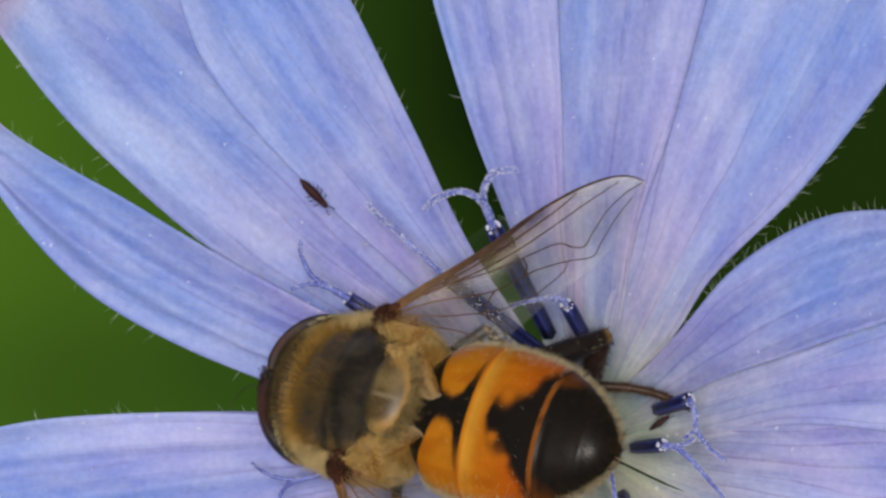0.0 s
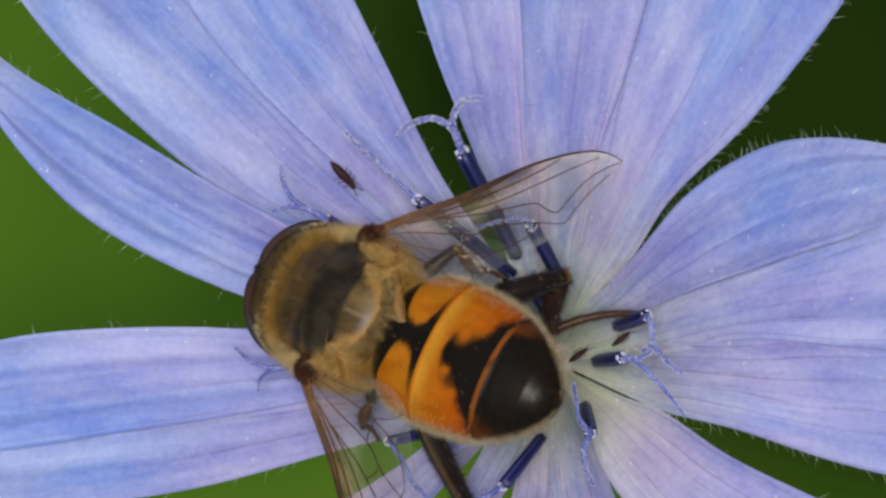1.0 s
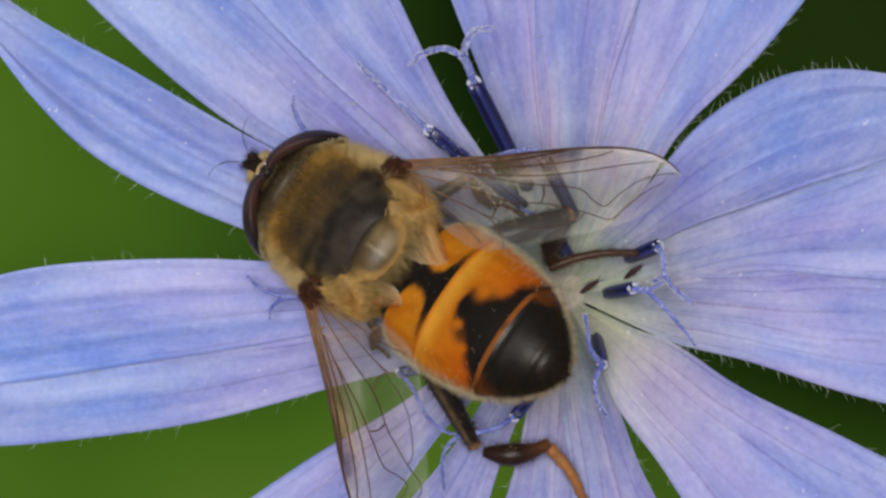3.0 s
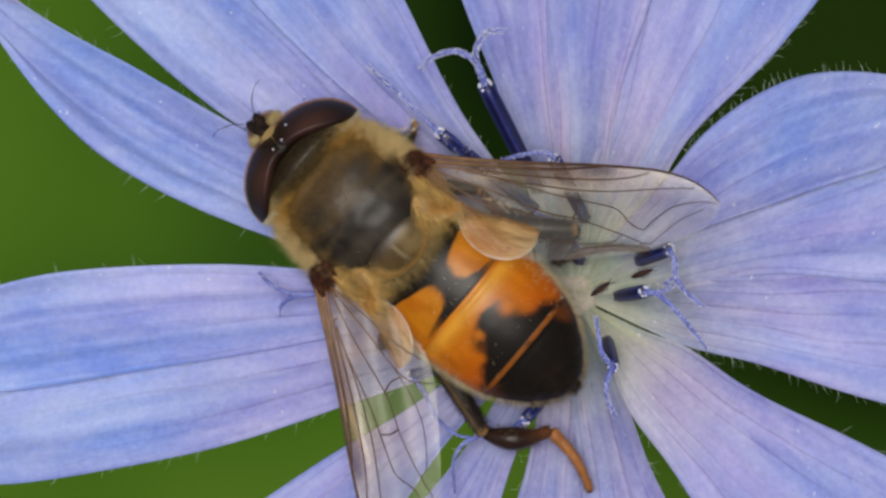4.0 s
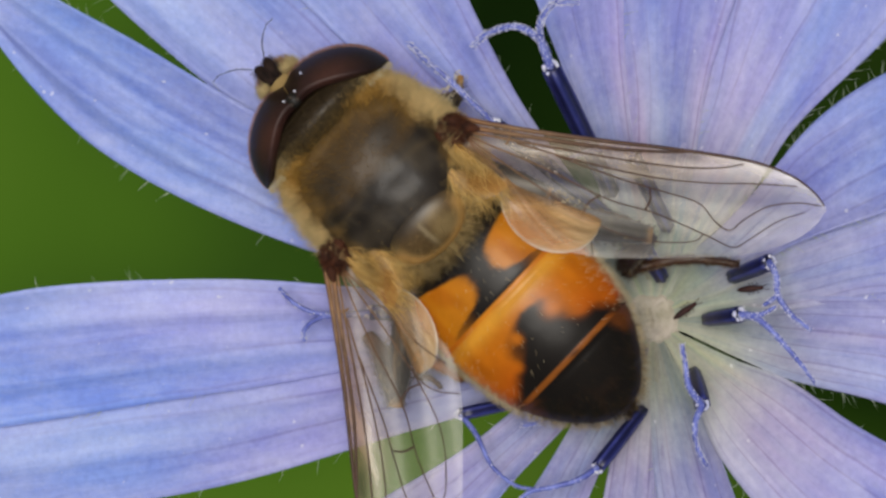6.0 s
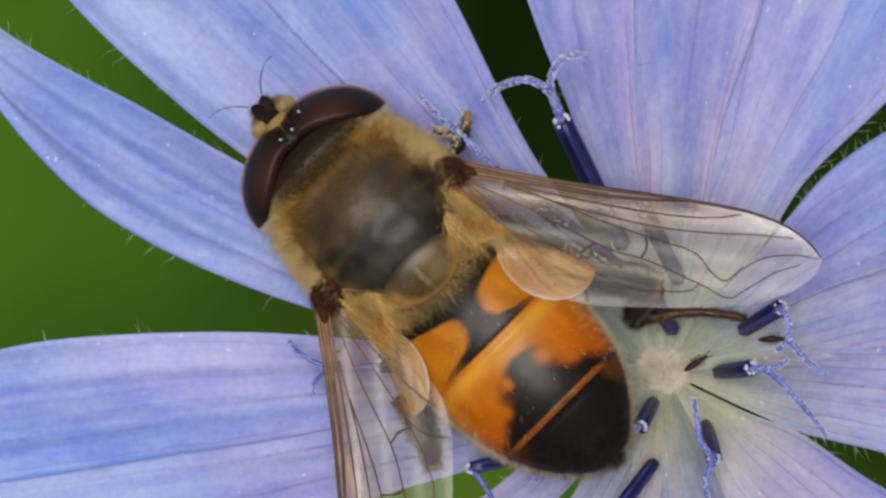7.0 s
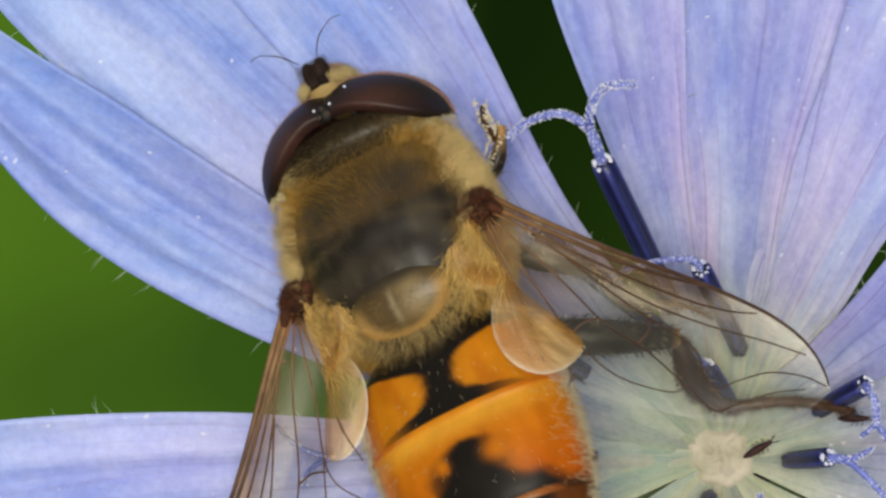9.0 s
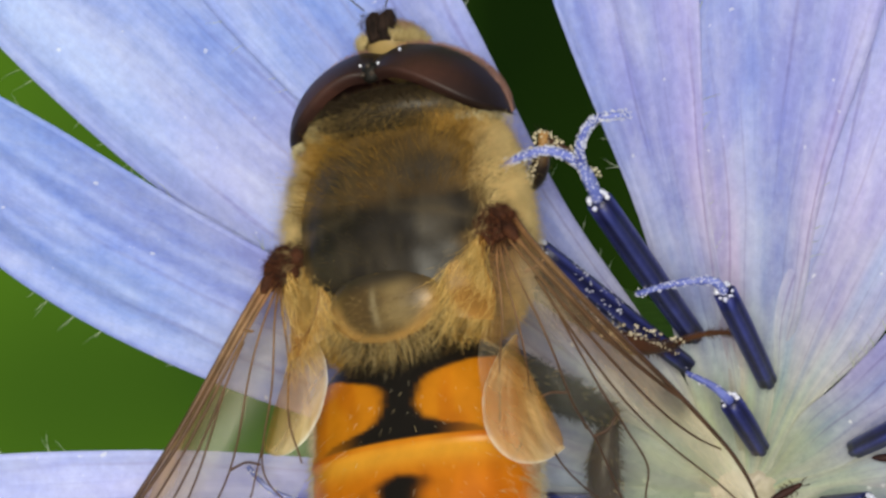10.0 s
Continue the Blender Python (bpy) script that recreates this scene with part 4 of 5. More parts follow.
def build_wing(fly, s):
    """A wing along +x from its root; its hind edge lies towards s * y. Right: s = -1."""
    lead = curve_of([(0, -0.28), (1.5, -0.32), (3.5, -0.45), (5.3, -0.62), (7.0, -0.72), (8.0, -0.66), (8.8, -0.42), (9.25, -0.12), (9.4, 0.05)])
    trail = curve_of([(0, 0.25), (1.0, 0.8), (1.9, 1.7), (2.8, 2.3), (3.9, 2.42), (5.1, 2.22), (6.7, 1.86), (8.0, 1.45), (8.8, 0.98), (9.25, 0.5), (9.4, 0.12)])
    nu, nv = 34, 90

    def skin(x, y):
        return 0.10 * math.sin(y * 4.2 + 0.4 * x) * (1 - x / 14) + 0.05 * math.sin(1.3 * x) - 0.012 * x * x * 0.35

    verts, tints, uvs = [], [], []
    for j in range(nv):
        x = 9.4 * (1 - (1 - j / (nv - 1)) ** 1.25)
        for i in range(nu):
            y = lead(x) + (trail(x) - lead(x)) * i / (nu - 1)
            verts.append((x, s * y, skin(x, y)))
            a = i / (nu - 1)
            uvs.append((a, x / 9.4))
            c = blend(blend((0.40, 0.17, 0.04), (0.82, 0.66, 0.46), smoothstep(0.0, 0.16, x / 9.4)), (0.93, 0.90, 0.77), smoothstep(0.12, 0.42, x / 9.4))
            # smoky amber along the leading edge, a dark stigma, a pale hind margin
            c = blend(c, (0.82, 0.64, 0.43), 0.65 * (1 - smoothstep(0.20, 0.42, a + 0.1 * math.sin(2.2 * x))) * (1 - smoothstep(6.4, 8.8, x)))
            c = blend(c, (0.34, 0.18, 0.07), 0.85 * (1 - smoothstep(0.10, 0.30, a)) * (1 - smoothstep(5.4, 6.8, x)))
            c = blend(c, (0.10, 0.045, 0.02), 0.9 * math.exp(-((x - 5.75) / 0.42) ** 4 - ((a - 0.05) / 0.055) ** 4))
            tints.append(blend(c, (0.99, 0.98, 0.96), 0.9 * smoothstep(0.70, 0.84, a) * smoothstep(0.25, 0.4, x / 9.4)))
    faces = grid_faces(nu, nv, flip=s > 0)
    wing = part("wing", (verts, faces, tints, uvs), WING, fly, "clear wing with a smoky tinge")

    def vein(points, r0, r1):
        pts = spline([(x, s * y, 0) for x, y in points], 7)
        pts = [Vector((p.x, p.y, skin(p.x, s * p.y) + 0.012)) for p in pts]
        n = len(pts)
        return tube(pts, [r0 + (r1 - r0) * k / (n - 1) for k in range(n)], 6)

    edge = [(x, lead(x)) for x in (0.0, 1.0, 2.0, 3.0, 4.0, 5.0, 6.0, 7.0, 7.6, 8.2, 8.7, 9.1, 9.35)]
    veins = [
        (edge, 0.08, 0.022),
        ([(0.2, -0.1), (2, -0.2), (4, -0.33), (5.4, -0.55), (5.9, -0.66)], 0.075, 0.03),
        ([(0.3, 0.0), (2, -0.04), (4, -0.10), (5.6, -0.22), (6.6, -0.40), (7.2, -0.62)], 0.050, 0.022),
        ([(1.6, 0.02), (3.2, 0.14), (5.0, 0.16), (6.4, 0.02), (7.6, -0.20), (8.6, -0.34)], 0.040, 0.018),
        ([(2.6, 0.12), (4.2, 0.36), (5.4, 0.46), (6.3, 0.56), (6.8, 0.92), (7.2, 1.06), (7.5, 0.72), (8.0, 0.30), (8.7, 0.06), (9.3, 0.02)], 0.034, 0.018),
        ([(0.4, 0.1), (2.2, 0.45), (4.0, 0.92), (5.3, 1.02), (6.6, 1.28), (7.35, 1.46), (7.7, 1.20), (8.3, 0.62), (8.9, 0.26)], 0.036, 0.016),
        ([(0.4, 0.15), (2.0, 0.85), (3.2, 1.35), (3.75, 1.75), (4.0, 2.38)], 0.036, 0.018),
        ([(3.2, 1.35), (4.3, 1.66), (5.2, 1.74), (6.3, 1.54), (6.6, 1.28)], 0.028, 0.018),
        ([(5.05, 0.46), (5.12, 0.72), (5.05, 1.0)], 0.042, 0.036),
        ([(3.55, 1.50), (3.62, 1.15), (3.85, 0.90)], 0.038, 0.032),
        ([(1.35, -0.36), (1.40, -0.06), (1.36, 0.12)], 0.040, 0.036),
        ([(0.4, 0.2), (1.6, 1.0), (2.6, 1.65), (3.2, 2.2)], 0.04, 0.02),
    ]
    for n, (points, r0, r1) in enumerate(veins):
        f = 0.85 if n < 2 else 0.6
        part("vein", vein(points, r0 * f, r1 * 0.8), VEIN, wing)
    part("root", joined(ellipsoid((0.0, s * 0.05, 0), (0.36, 0.34, 0.22), nu=14, nv=10), ellipsoid((-0.24, s * 0.20, 0.10), (0.2, 0.18, 0.18), nu=12, nv=8), ellipsoid((0.12, s * 0.30, 0.12), (0.2, 0.14, 0.14), nu=12, nv=8), ellipsoid((-0.05, s * -0.16, 0.14), (0.18, 0.14, 0.14), nu=12, nv=8), ellipsoid((0.32, s * -0.12, 0.08), (0.34, 0.13, 0.13), nu=12, nv=8)), HINGE, wing, "dark knobbly wing hinge")
    # dark hairs about the hinge
    rnd = random.Random(40 + s)
    roots = []
    for k in range(1500):
        q = Vector((rnd.gauss(0, 1), rnd.gauss(0, 1), rnd.gauss(0, 1))).normalized()
        roots.append(((0.02 + 0.38 * q.x, s * 0.06 + 0.36 * q.y, 0.26 * q.z), q + Vector((rnd.uniform(-0.4, 0.6), rnd.uniform(-0.4, 0.4), 0.3)), rnd.uniform(0.07, 0.2), 0.011, blend((0.030, 0.010, 0.006), (0.17, 0.055, 0.022), rnd.random() ** 2)))
    tagged(part("hinge_hairs", hair_tuft(roots, 2), FUR, wing, "dark brown hairs on the wing hinge"), kind="stuff")
    # hind lobe, orange and finely pleated, about its own hinge line
    verts, tints, uvs = [], [], []
    for j in range(96):
        t = j / 95
        for i in range(30):
            a = i / 29
            x = 1.50 + (2.45 if s < 0 else 2.1) * (0.5 - 0.5 * math.cos(math.pi * t)) - 0.22 * a * (1 - t)
            w = 0.03 + (1.26 if s < 0 else 0.86) * math.sin(math.pi * t) ** 0.9
            y = 0.55 * (t - 0.5) + a * w
            # fine pleats that fan out from the wing's hinge
            fan = math.atan2(a + 0.25, 1.6 * t + 0.12)
            pleat = 1.3 * noise.noise((fan * 15, t, 0.0)) + 0.9 * noise.noise((fan * 38, t * 2, 4.0))
            verts.append((x - 2.8, s * y, 0.014 * pleat + 0.05 * math.sin(5 * t) - 0.12 * a * a))
            uvs.append((a, t))
            c = blend((0.62, 0.32, 0.08), (0.93, 0.66, 0.34), smoothstep(0.0, 0.9, a + 0.22 * pleat))
            tints.append(blend(c, (0.96, 0.88, 0.74), smoothstep(0.90, 0.99, a)))
    lobe = part("lobe", (verts, grid_faces(30, 96, flip=s > 0), tints, uvs), LOBE, wing, "pleated orange lobe at the wing base")
    lobe.matrix_basis = place(2.8, s * 1.22, 0.06)
    verts, tints = [], []
    for j in range(40):
        t = j / 39
        for i in range(28):
            a = i / 27
            r = 0.3 + 1.5 * a
            ang = radians(34 + 84 * t)
            verts.append((r * math.cos(ang) * 1.15 - 0.1, s * (0.1 + r * math.sin(ang)), 0.10 + 0.12 * math.sin(a * 8 + t * 6) + 0.14 * math.sin(11 * t + 5 * a) + 0.05 * a))
            # shading of the folds put into the colour: pale crests, darker furrows
            fold = 0.5 + 0.5 * math.sin(11 * t + 5 * a + 2 * noise.noise((t * 4, a * 3, 1.0)))
            tints.append(blend(blend((0.24, 0.085, 0.018), (0.62, 0.33, 0.09), smoothstep(0.0, 0.6, a)), (0.92, 0.68, 0.38), 0.7 * smoothstep(0.55, 0.95, fold) * smoothstep(0.15, 0.5, a)))
    scale = part("calypter", (verts, grid_faces(28, 40, flip=s > 0), tints), SCALE, wing, "amber scale below the wing hinge")
    roots = []
    for k in range(1300):
        p = verts[rnd.randrange(len(verts))]
        roots.append((p, (rnd.uniform(0.1, 1), s * rnd.uniform(0.3, 1), rnd.uniform(0.0, 0.35)), rnd.uniform(0.35, 0.95), 0.0055, blend((0.50, 0.27, 0.05), (0.95, 0.68, 0.26), rnd.random())))
    tagged(part("hairs", hair_tuft(roots, 3), FUR, scale, "amber hairs"), kind="stuff")
    return wing, lobe


def build_leg(fly, lengths, radii, colours, bristle):
    """Femur, tibia and tarsus, each along +x from its upper joint."""
    out = []
    for n, (name, length, r, c) in enumerate(zip(("femur", "tibia", "tarsus"), lengths, radii, colours)):
        rnd = random.Random(n + int(length * 100))
        prof = {"femur": [0.55, 0.95, 1.05, 1.0, 0.9, 0.75, 0.6], "tibia": [0.5, 0.85, 1.1, 1.1, 0.9, 0.65, 0.6], "tarsus": [1.0, 0.8, 1.0, 0.75, 0.95, 0.7, 0.6]}[name]
        w = curve_of([(length * k / 6, r * v) for k, v in enumerate(prof)])
        if name == "tarsus":
            w = lambda x: r * (1.05 - 0.4 * x / length) * (0.86 + 0.18 * abs(math.sin(5 * math.pi * x / length)) ** 0.6)
        bow = {"femur": 0.05, "tibia": 0.10, "tarsus": 0.04}[name]
        steps = 40
        side = {"femur": 0.0, "tibia": -0.09, "tarsus": 0.07}[name]
        pts = [(length * k / steps, side * length * math.sin(math.pi * k / steps), bow * length * math.sin(math.pi * k / steps)) for k in range(steps + 1)]
        verts, faces, tints = tube(pts, [w(length * k / steps) for k in range(steps + 1)], 14, lambda t: blend(c[0], c[1], smoothstep(0.5 if name == "tibia" else 0.93, 1.0, t)))
        if name == "femur" and length > 3.5:
            # a tan keel along the thick thigh
            for i, v in enumerate(verts):
                k = min(i // 14, steps)
                turn = math.degrees(math.atan2(v[2] - pts[k][2], v[1] - pts[k][1]))
                tints[i] = blend(tints[i], (0.30, 0.19, 0.085), 0.5 * math.exp(-((turn - 125) / 12) ** 2))
        seg = part(name, (verts, faces, tints), LEG, fly)
        roots = []
        for q in range(int(bristle * length * 45)):
            t = rnd.random()
            a = rnd.uniform(0, 6.28)
            x = t * length
            rr = w(x)
            d = (0.8, math.cos(a), math.sin(a))
            roots.append(((x, side * length * math.sin(math.pi * t) + rr * math.cos(a), bow * length * math.sin(math.pi * t) + rr * math.sin(a)), d, rnd.uniform(0.08, 0.22) * (0.6 if name == "tarsus" else 1), 0.006, c[2] if rnd.random() < 0.92 else (0.5, 0.38, 0.2)))
        tagged(part("bristles", hair_tuft(roots, n), FUR, seg, "short bristles"), kind="stuff")
        out.append((seg, length * MM))
    return out


INKY = ((0.016, 0.010, 0.007), (0.40, 0.22, 0.08), (0.02, 0.012, 0.008))
RUST = ((0.028, 0.012, 0.007), (0.15, 0.055, 0.018), (0.05, 0.026, 0.013))
DUSKY = ((0.06, 0.026, 0.013), (0.03, 0.014, 0.008), (0.10, 0.06, 0.03))
AMBER = ((0.40, 0.155, 0.045), (0.05, 0.02, 0.012), (0.30, 0.16, 0.07))
RUSTY = ((0.09, 0.035, 0.015), (0.04, 0.018, 0.010), (0.08, 0.04, 0.018))


def build_thrips(name, label, length):
    """A tiny slender insect: segmented body, head, feelers and six stub legs."""
    bug = tagged(new(name), label, "thrips", "tiny insects on the flower")
    w = curve_of([(-0.5, 0.02), (-0.35, 0.085), (-0.1, 0.12), (0.15, 0.11), (0.32, 0.075), (0.45, 0.07), (0.5, 0.02)])
    body = loft(0.5 * length, -0.5 * length, lambda x: length * w(x / length) * (1 + 0.05 * math.sin(40 * x / length)), lambda x: length * 0.8 * w(x / length), lambda x: 0.09 * length, 14, 26)
    part("body", body, BUG, bug)
    for s in (1, -1):
        part("feeler", tube([(0.48 * length, s * 0.03 * length, 0.1 * length), (0.6 * length, s * 0.09 * length, 0.12 * length), (0.7 * length, s * 0.10 * length, 0.1 * length)], 0.012 * length, 5), BUG, bug)
        for x in (0.28, 0.12, -0.02):
            part("leg", tube([(x * length, s * 0.07 * length, 0.08 * length), (x * length, s * 0.17 * length, 0.1 * length), ((x - 0.05) * length, s * 0.22 * length, 0.0)], 0.014 * length, 5), BUG, bug)
    return bug


ground = build_ground()
flower, petals = build_flower()
stamens = build_stamens(flower)
fly, head, abdomen, wings = build_fly()
hind_right = build_leg(fly, (3.0, 2.4, 2.8), (0.38, 0.28, 0.14), (INKY, RUST, DUSKY), 7.0)
hind_left = build_leg(fly, (3.9, 2.0, 2.3), (0.34, 0.31, 0.18), (INKY, RUST, AMBER), 5.0)
front_left = build_leg(fly, (1.5, 1.35, 1.2), (0.22, 0.16, 0.09), (INKY, RUSTY, RUSTY), 2.0)
front_right = build_leg(fly, (1.5, 1.35, 1.2), (0.22, 0.16, 0.08), (INKY, INKY, RUSTY), 2.0)
mid_left = build_leg(fly, (1.9, 1.1, 0.9), (0.24, 0.17, 0.08), (INKY, RUSTY, RUSTY), 2.0)
mid_right = build_leg(fly, (2.0, 1.8, 1.9), (0.24, 0.17, 0.065), (INKY, RUSTY, RUSTY), 3.0)
for limb in (front_left, front_right, mid_right):
    for seg, length in limb[1:3 if limb is not mid_right else 2]:
        n = length / MM
        part("pollen", bead_row([(0, 0, 0.1), (n * 0.5, 0.05, 0.2), (n, 0, 0.1)], 0.15, random.Random(9), steps=110, share=0.7, size=0.031), PALE, seg, "cream pollen grains")
walker = build_thrips("thrips", "reddish-brown thrips walking over a blue petal", 1.12)
small_one = build_thrips("thrips", "small dark thrips on the cream heart of the flower", 0.72)
small_two = build_thrips("thrips", "small black thrips beside the blue anthers", 0.7)


# ---- what moves ----
def motions():
    """Keys of the fly, its parts, the petals that sway and the tiny insects."""
    # seconds, place in mm, roll, pitch, yaw, head pitch, abdomen pitch, spread of right and left wing, lift of the right wing
    flight = [
        (0.0, -6.09, 1.52, 5.2, 13.13, 40.16, 170.87, 18.44, -7.28, 31.0, 43.0, 7.0),
        (0.5, -6.11, 1.14, 5.2, 4.83, 46.43, 168.67, 19.94, -8.78, 31.0, 40.0, 5.0),
        (1.0, -6.12, 1.63, 5.2, 4.66, 42.4, 157.1, 19.03, -7.57, 31.0, 30.5, 5.0),
        (1.5, -5.87, 1.65, 5.2, -1.51, 46.59, 147.35, 19.87, -9.38, 31.5, 33.5, 11.0),
        (2.0, -6.15, 1.67, 5.2, -1.44, 43.6, 149.3, 17.75, -4.33, 30.5, 33.5, 11.0),
        (2.5, -6.26, 1.19, 5.2, -3.98, 46.45, 153.67, 19.75, -8.12, 33.5, 32.0, 6.0),
        (2.7, -6.21, 1.54, 5.2, 0.64, 36.93, 149.22, 12.62, -4.4, 29.0, 33.5, 9.0),
        (3.8, -6.25, 2.06, 5.2, -6.97, 8.26, 141.75, 6.01, 5.9, 32.0, 33.5, 5.0),
        (4.0, -6.28, 2.46, 5.2, -5.73, -1.93, 140.07, 4.38, 0.21, 34.0, 34.5, 18.0),
        (4.5, -6.24, 2.59, 5.2, -8.82, -1.38, 140.86, 5.79, -0.85, 35.5, 35.0, 17.0),
        (5.0, -6.13, 2.96, 5.2, -5.53, -1.36, 138.25, 5.05, 1.12, 33.5, 33.5, 9.0),
        (5.5, -6.47, 3.17, 5.2, -4.9, -0.52, 137.01, 2.65, 0.9, 31.5, 35.0, 4.0),
        (5.7, -6.6, 3.21, 5.2, -6.49, -0.36, 137.44, 2.92, 1.08, 31.5, 34.5, 3.0),
        (6.8, -6.88, 3.76, 5.2, -7.06, -2.28, 133.15, 7.75, 2.7, 32.5, 34.5, 5.0),
        (7.0, -7.11, 3.62, 5.2, -3.12, -1.43, 135.01, 5.09, 2.98, 32.0, 34.0, 6.0),
        (7.5, -6.8, 3.96, 5.2, -3.75, -1.06, 132.0, 6.94, 3.27, 31.0, 37.0, 5.0),
        (8.0, -7.64, 3.98, 5.2, -4.67, 8.17, 134.04, 2.82, 6.25, 34.5, 34.5, 16.0),
        (8.5, -7.5, 4.12, 5.2, -1.73, 12.98, 133.55, -1.64, 13.72, 30.5, 37.0, 16.0),
        (9.0, -6.97, 4.42, 5.2, -16.14, 19.52, 111.5, -6.68, -0.71, 38.0, 32.0, 13.0),
        (9.2, -7.3, 4.78, 5.2, -17.2, 19.4, 108.0, -6.4, 2.5, 38.0, 31.8, 14.0),
        (9.5, -6.95, 4.3, 5.2, -18.79, 19.3, 103.44, -5.96, 7.59, 38.0, 31.5, 15.0),
        (9.7, -6.66, 4.65, 5.2, -22.0, 18.4, 95.5, -5.0, 4.0, 37.4, 30.9, 14.6),
        (10.0, -6.57, 4.92, 5.2, -25.39, 17.04, 92.91, -3.39, -0.2, 36.5, 30.0, 14.0),
    ]
    for t in (0.7, 0.8, 0.9, 1.1, 1.2, 1.3, 1.4, 7.2, 7.35, 7.7, 7.8, 8.6, 8.75):
        k = max(n for n, r in enumerate(flight) if r[0] < t)
        a, c = flight[k], flight[k + 1]
        f = (t - a[0]) / (c[0] - a[0])
        flight.insert(k + 1, tuple(p + (q - p) * f for p, q in zip(a, c)))
    walk(fly, [(r[0], place(*r[1:7])) for r in flight])
    walk(head, [(r[0], place(2.0, 0, 0.1, 0, r[7], 0)) for r in flight])
    walk(abdomen, [(r[0], place(-2.0, 0, 0.0, 0, r[8], 0)) for r in flight])
    walk(wings[-1][0], [(r[0], place(-0.1, -2.2, 0.7, 0, -r[11], 180 + r[9])) for r in flight])
    walk(wings[1][0], [(r[0], place(-0.1, 2.2, 0.7, 0, -7, 180 - r[10])) for r in flight])
    # the lobes are swung back along the body while the wings are raised, and slip outwards as the body tips up at the end
    for s in (-1, 1):
        swung = ((0, 1, 0), (2.7, 1, 0), (3.1, 0.6, 0), (3.5, 0.15, 0), (3.8, 0, 0.1), (8.5, 0, 0.1), (9.0, 0, 0.0), (9.2, 0, -0.2), (9.5, 0, 0.4), (9.7, 0, 0.8), (10, 0, 0.8))
        walk(wings[s][1], [(t, place((2.8 if s < 0 else 2.5) - 1.5 * f + (g if s < 0 else 0), s * (1.22 + 0.6 * f), 0.06 - 0.1 * f, 0, 0, s * 70 * f)) for t, f, g in swung])
    body_at = {r[0]: place(*r[1:7]) for r in flight}
    times = sorted(body_at)

    def between(stops, t):
        ks = [s for s in stops]
        if t <= ks[0][0]:
            return [Vector(p) for p in ks[0][1:]]
        for a, b in zip(ks, ks[1:]):
            if t <= b[0]:
                f = (t - a[0]) / (b[0] - a[0])
                return [Vector(p).lerp(Vector(q), f) for p, q in zip(a[1:], b[1:])]
        return [Vector(p) for p in ks[-1][1:]]

    def leg(segments, hip, stops):
        """stops: seconds, knee, heel, toe in the flower's space (mm). The femur points at the hip of the body."""
        rows = {seg: [] for seg, _ in segments}
        for t in times:
            inv = body_at[t].inverted()
            hip_at = body_at[t] @ (Vector(hip) * MM)
            joints = [p * MM for p in between(stops, t)]
            a = [hip_at, joints[0], joints[1]]
            b = [joints[0], joints[1], joints[2]]
            for n, (seg, length) in enumerate(segments):
                d = (b[n] - a[n]).normalized()
                y = Vector((0, 0, 1)).cross(d).normalized()
                z = d.cross(y)
                at = a[n]
                if n == 0:
                    at = b[0] - d * length
                m = Matrix(((d.x, y.x, z.x, at.x), (d.y, y.y, z.y, at.y), (d.z, y.z, z.z, at.z), (0, 0, 0, 1)))
                rows[seg].append((t, inv @ m))
        for seg, _ in segments:
            walk(seg, rows[seg])
    leg(hind_right, (-2.1, -1.1, -1.6), [
        (0, (0.5, 3.3, 4.2), (0.2, 1.8, 2.4), (2.4, 1.3, 2.3)), (0.5, (0.5, 2.7, 4.1), (0.1, 1.0, 2.5), (2.5, 1.4, 2.4)),
        (2.7, (0.2, 2.6, 4.1), (-0.3, 0.9, 2.5), (2.6, 1.5, 2.4)), (3.8, (0.05, 2.05, 4.3), (-0.45, 1.12, 2.2), (2.4, 1.4, 2.4)),
        (7.5, (-0.3, 2.15, 4.2), (-0.8, 1.35, 2.1), (2.3, 1.4, 2.4)), (8, (-0.4, 2.35, 4.2), (-1.25, 1.6, 2.1), (2.0, 1.7, 2.4)),
        (8.7, (-1.0, 2.6, 4.2), (-1.05, 1.5, 2.1), (2.0, 1.65, 2.4)), (9.0, (-1.15, 2.7, 4.1), (-0.05, 1.15, 2.5), (1.7, 1.1, 2.3)), (9.2, (-2.35, 2.0, 3.6), (-1.64, -0.25, 3.0), (-0.4, -2.4, 2.5)),
        (9.5, (-2.78, 1.75, 3.6), (-2.62, -0.5, 3.0), (-1.0, -2.6, 2.5)), (10, (-2.75, 1.8, 3.6), (-2.6, -0.5, 3.0), (-0.9, -2.6, 2.5))])
    leg(hind_left, (-1.5, 1.1, -1.6), [
        (0, (-2.3, -4.7, 3.2), (-0.5, -4.48, 3.0), (0.3, -5.7, 2.4)), (2.7, (-2.6, -4.7, 3.2), (-0.68, -4.36, 3.0), (0.45, -6.1, 2.4)),
        (3.8, (-2.75, -4.2, 3.2), (-0.72, -4.1, 3.0), (0.5, -6.0, 2.4)), (5.5, (-2.85, -4.0, 3.2), (-0.8, -4.1, 3.0), (0.5, -6.0, 2.4)),
        (5.7, (-6.64, -2.20, 3.6), (-6.86, -0.92, 3.2), (-5.0, -1.6, 2.4)), (6.8, (-6.09, -2.35, 3.6), (-6.88, -0.78, 3.4), (-5.0, -1.5, 2.4)),
        (7.5, (-5.51, -2.53, 3.6), (-6.48, -0.96, 3.4), (-4.7, -1.6, 2.4)), (10, (-5.51, -2.53, 3.6), (-6.48, -0.96, 3.4), (-4.7, -1.6, 2.4))])
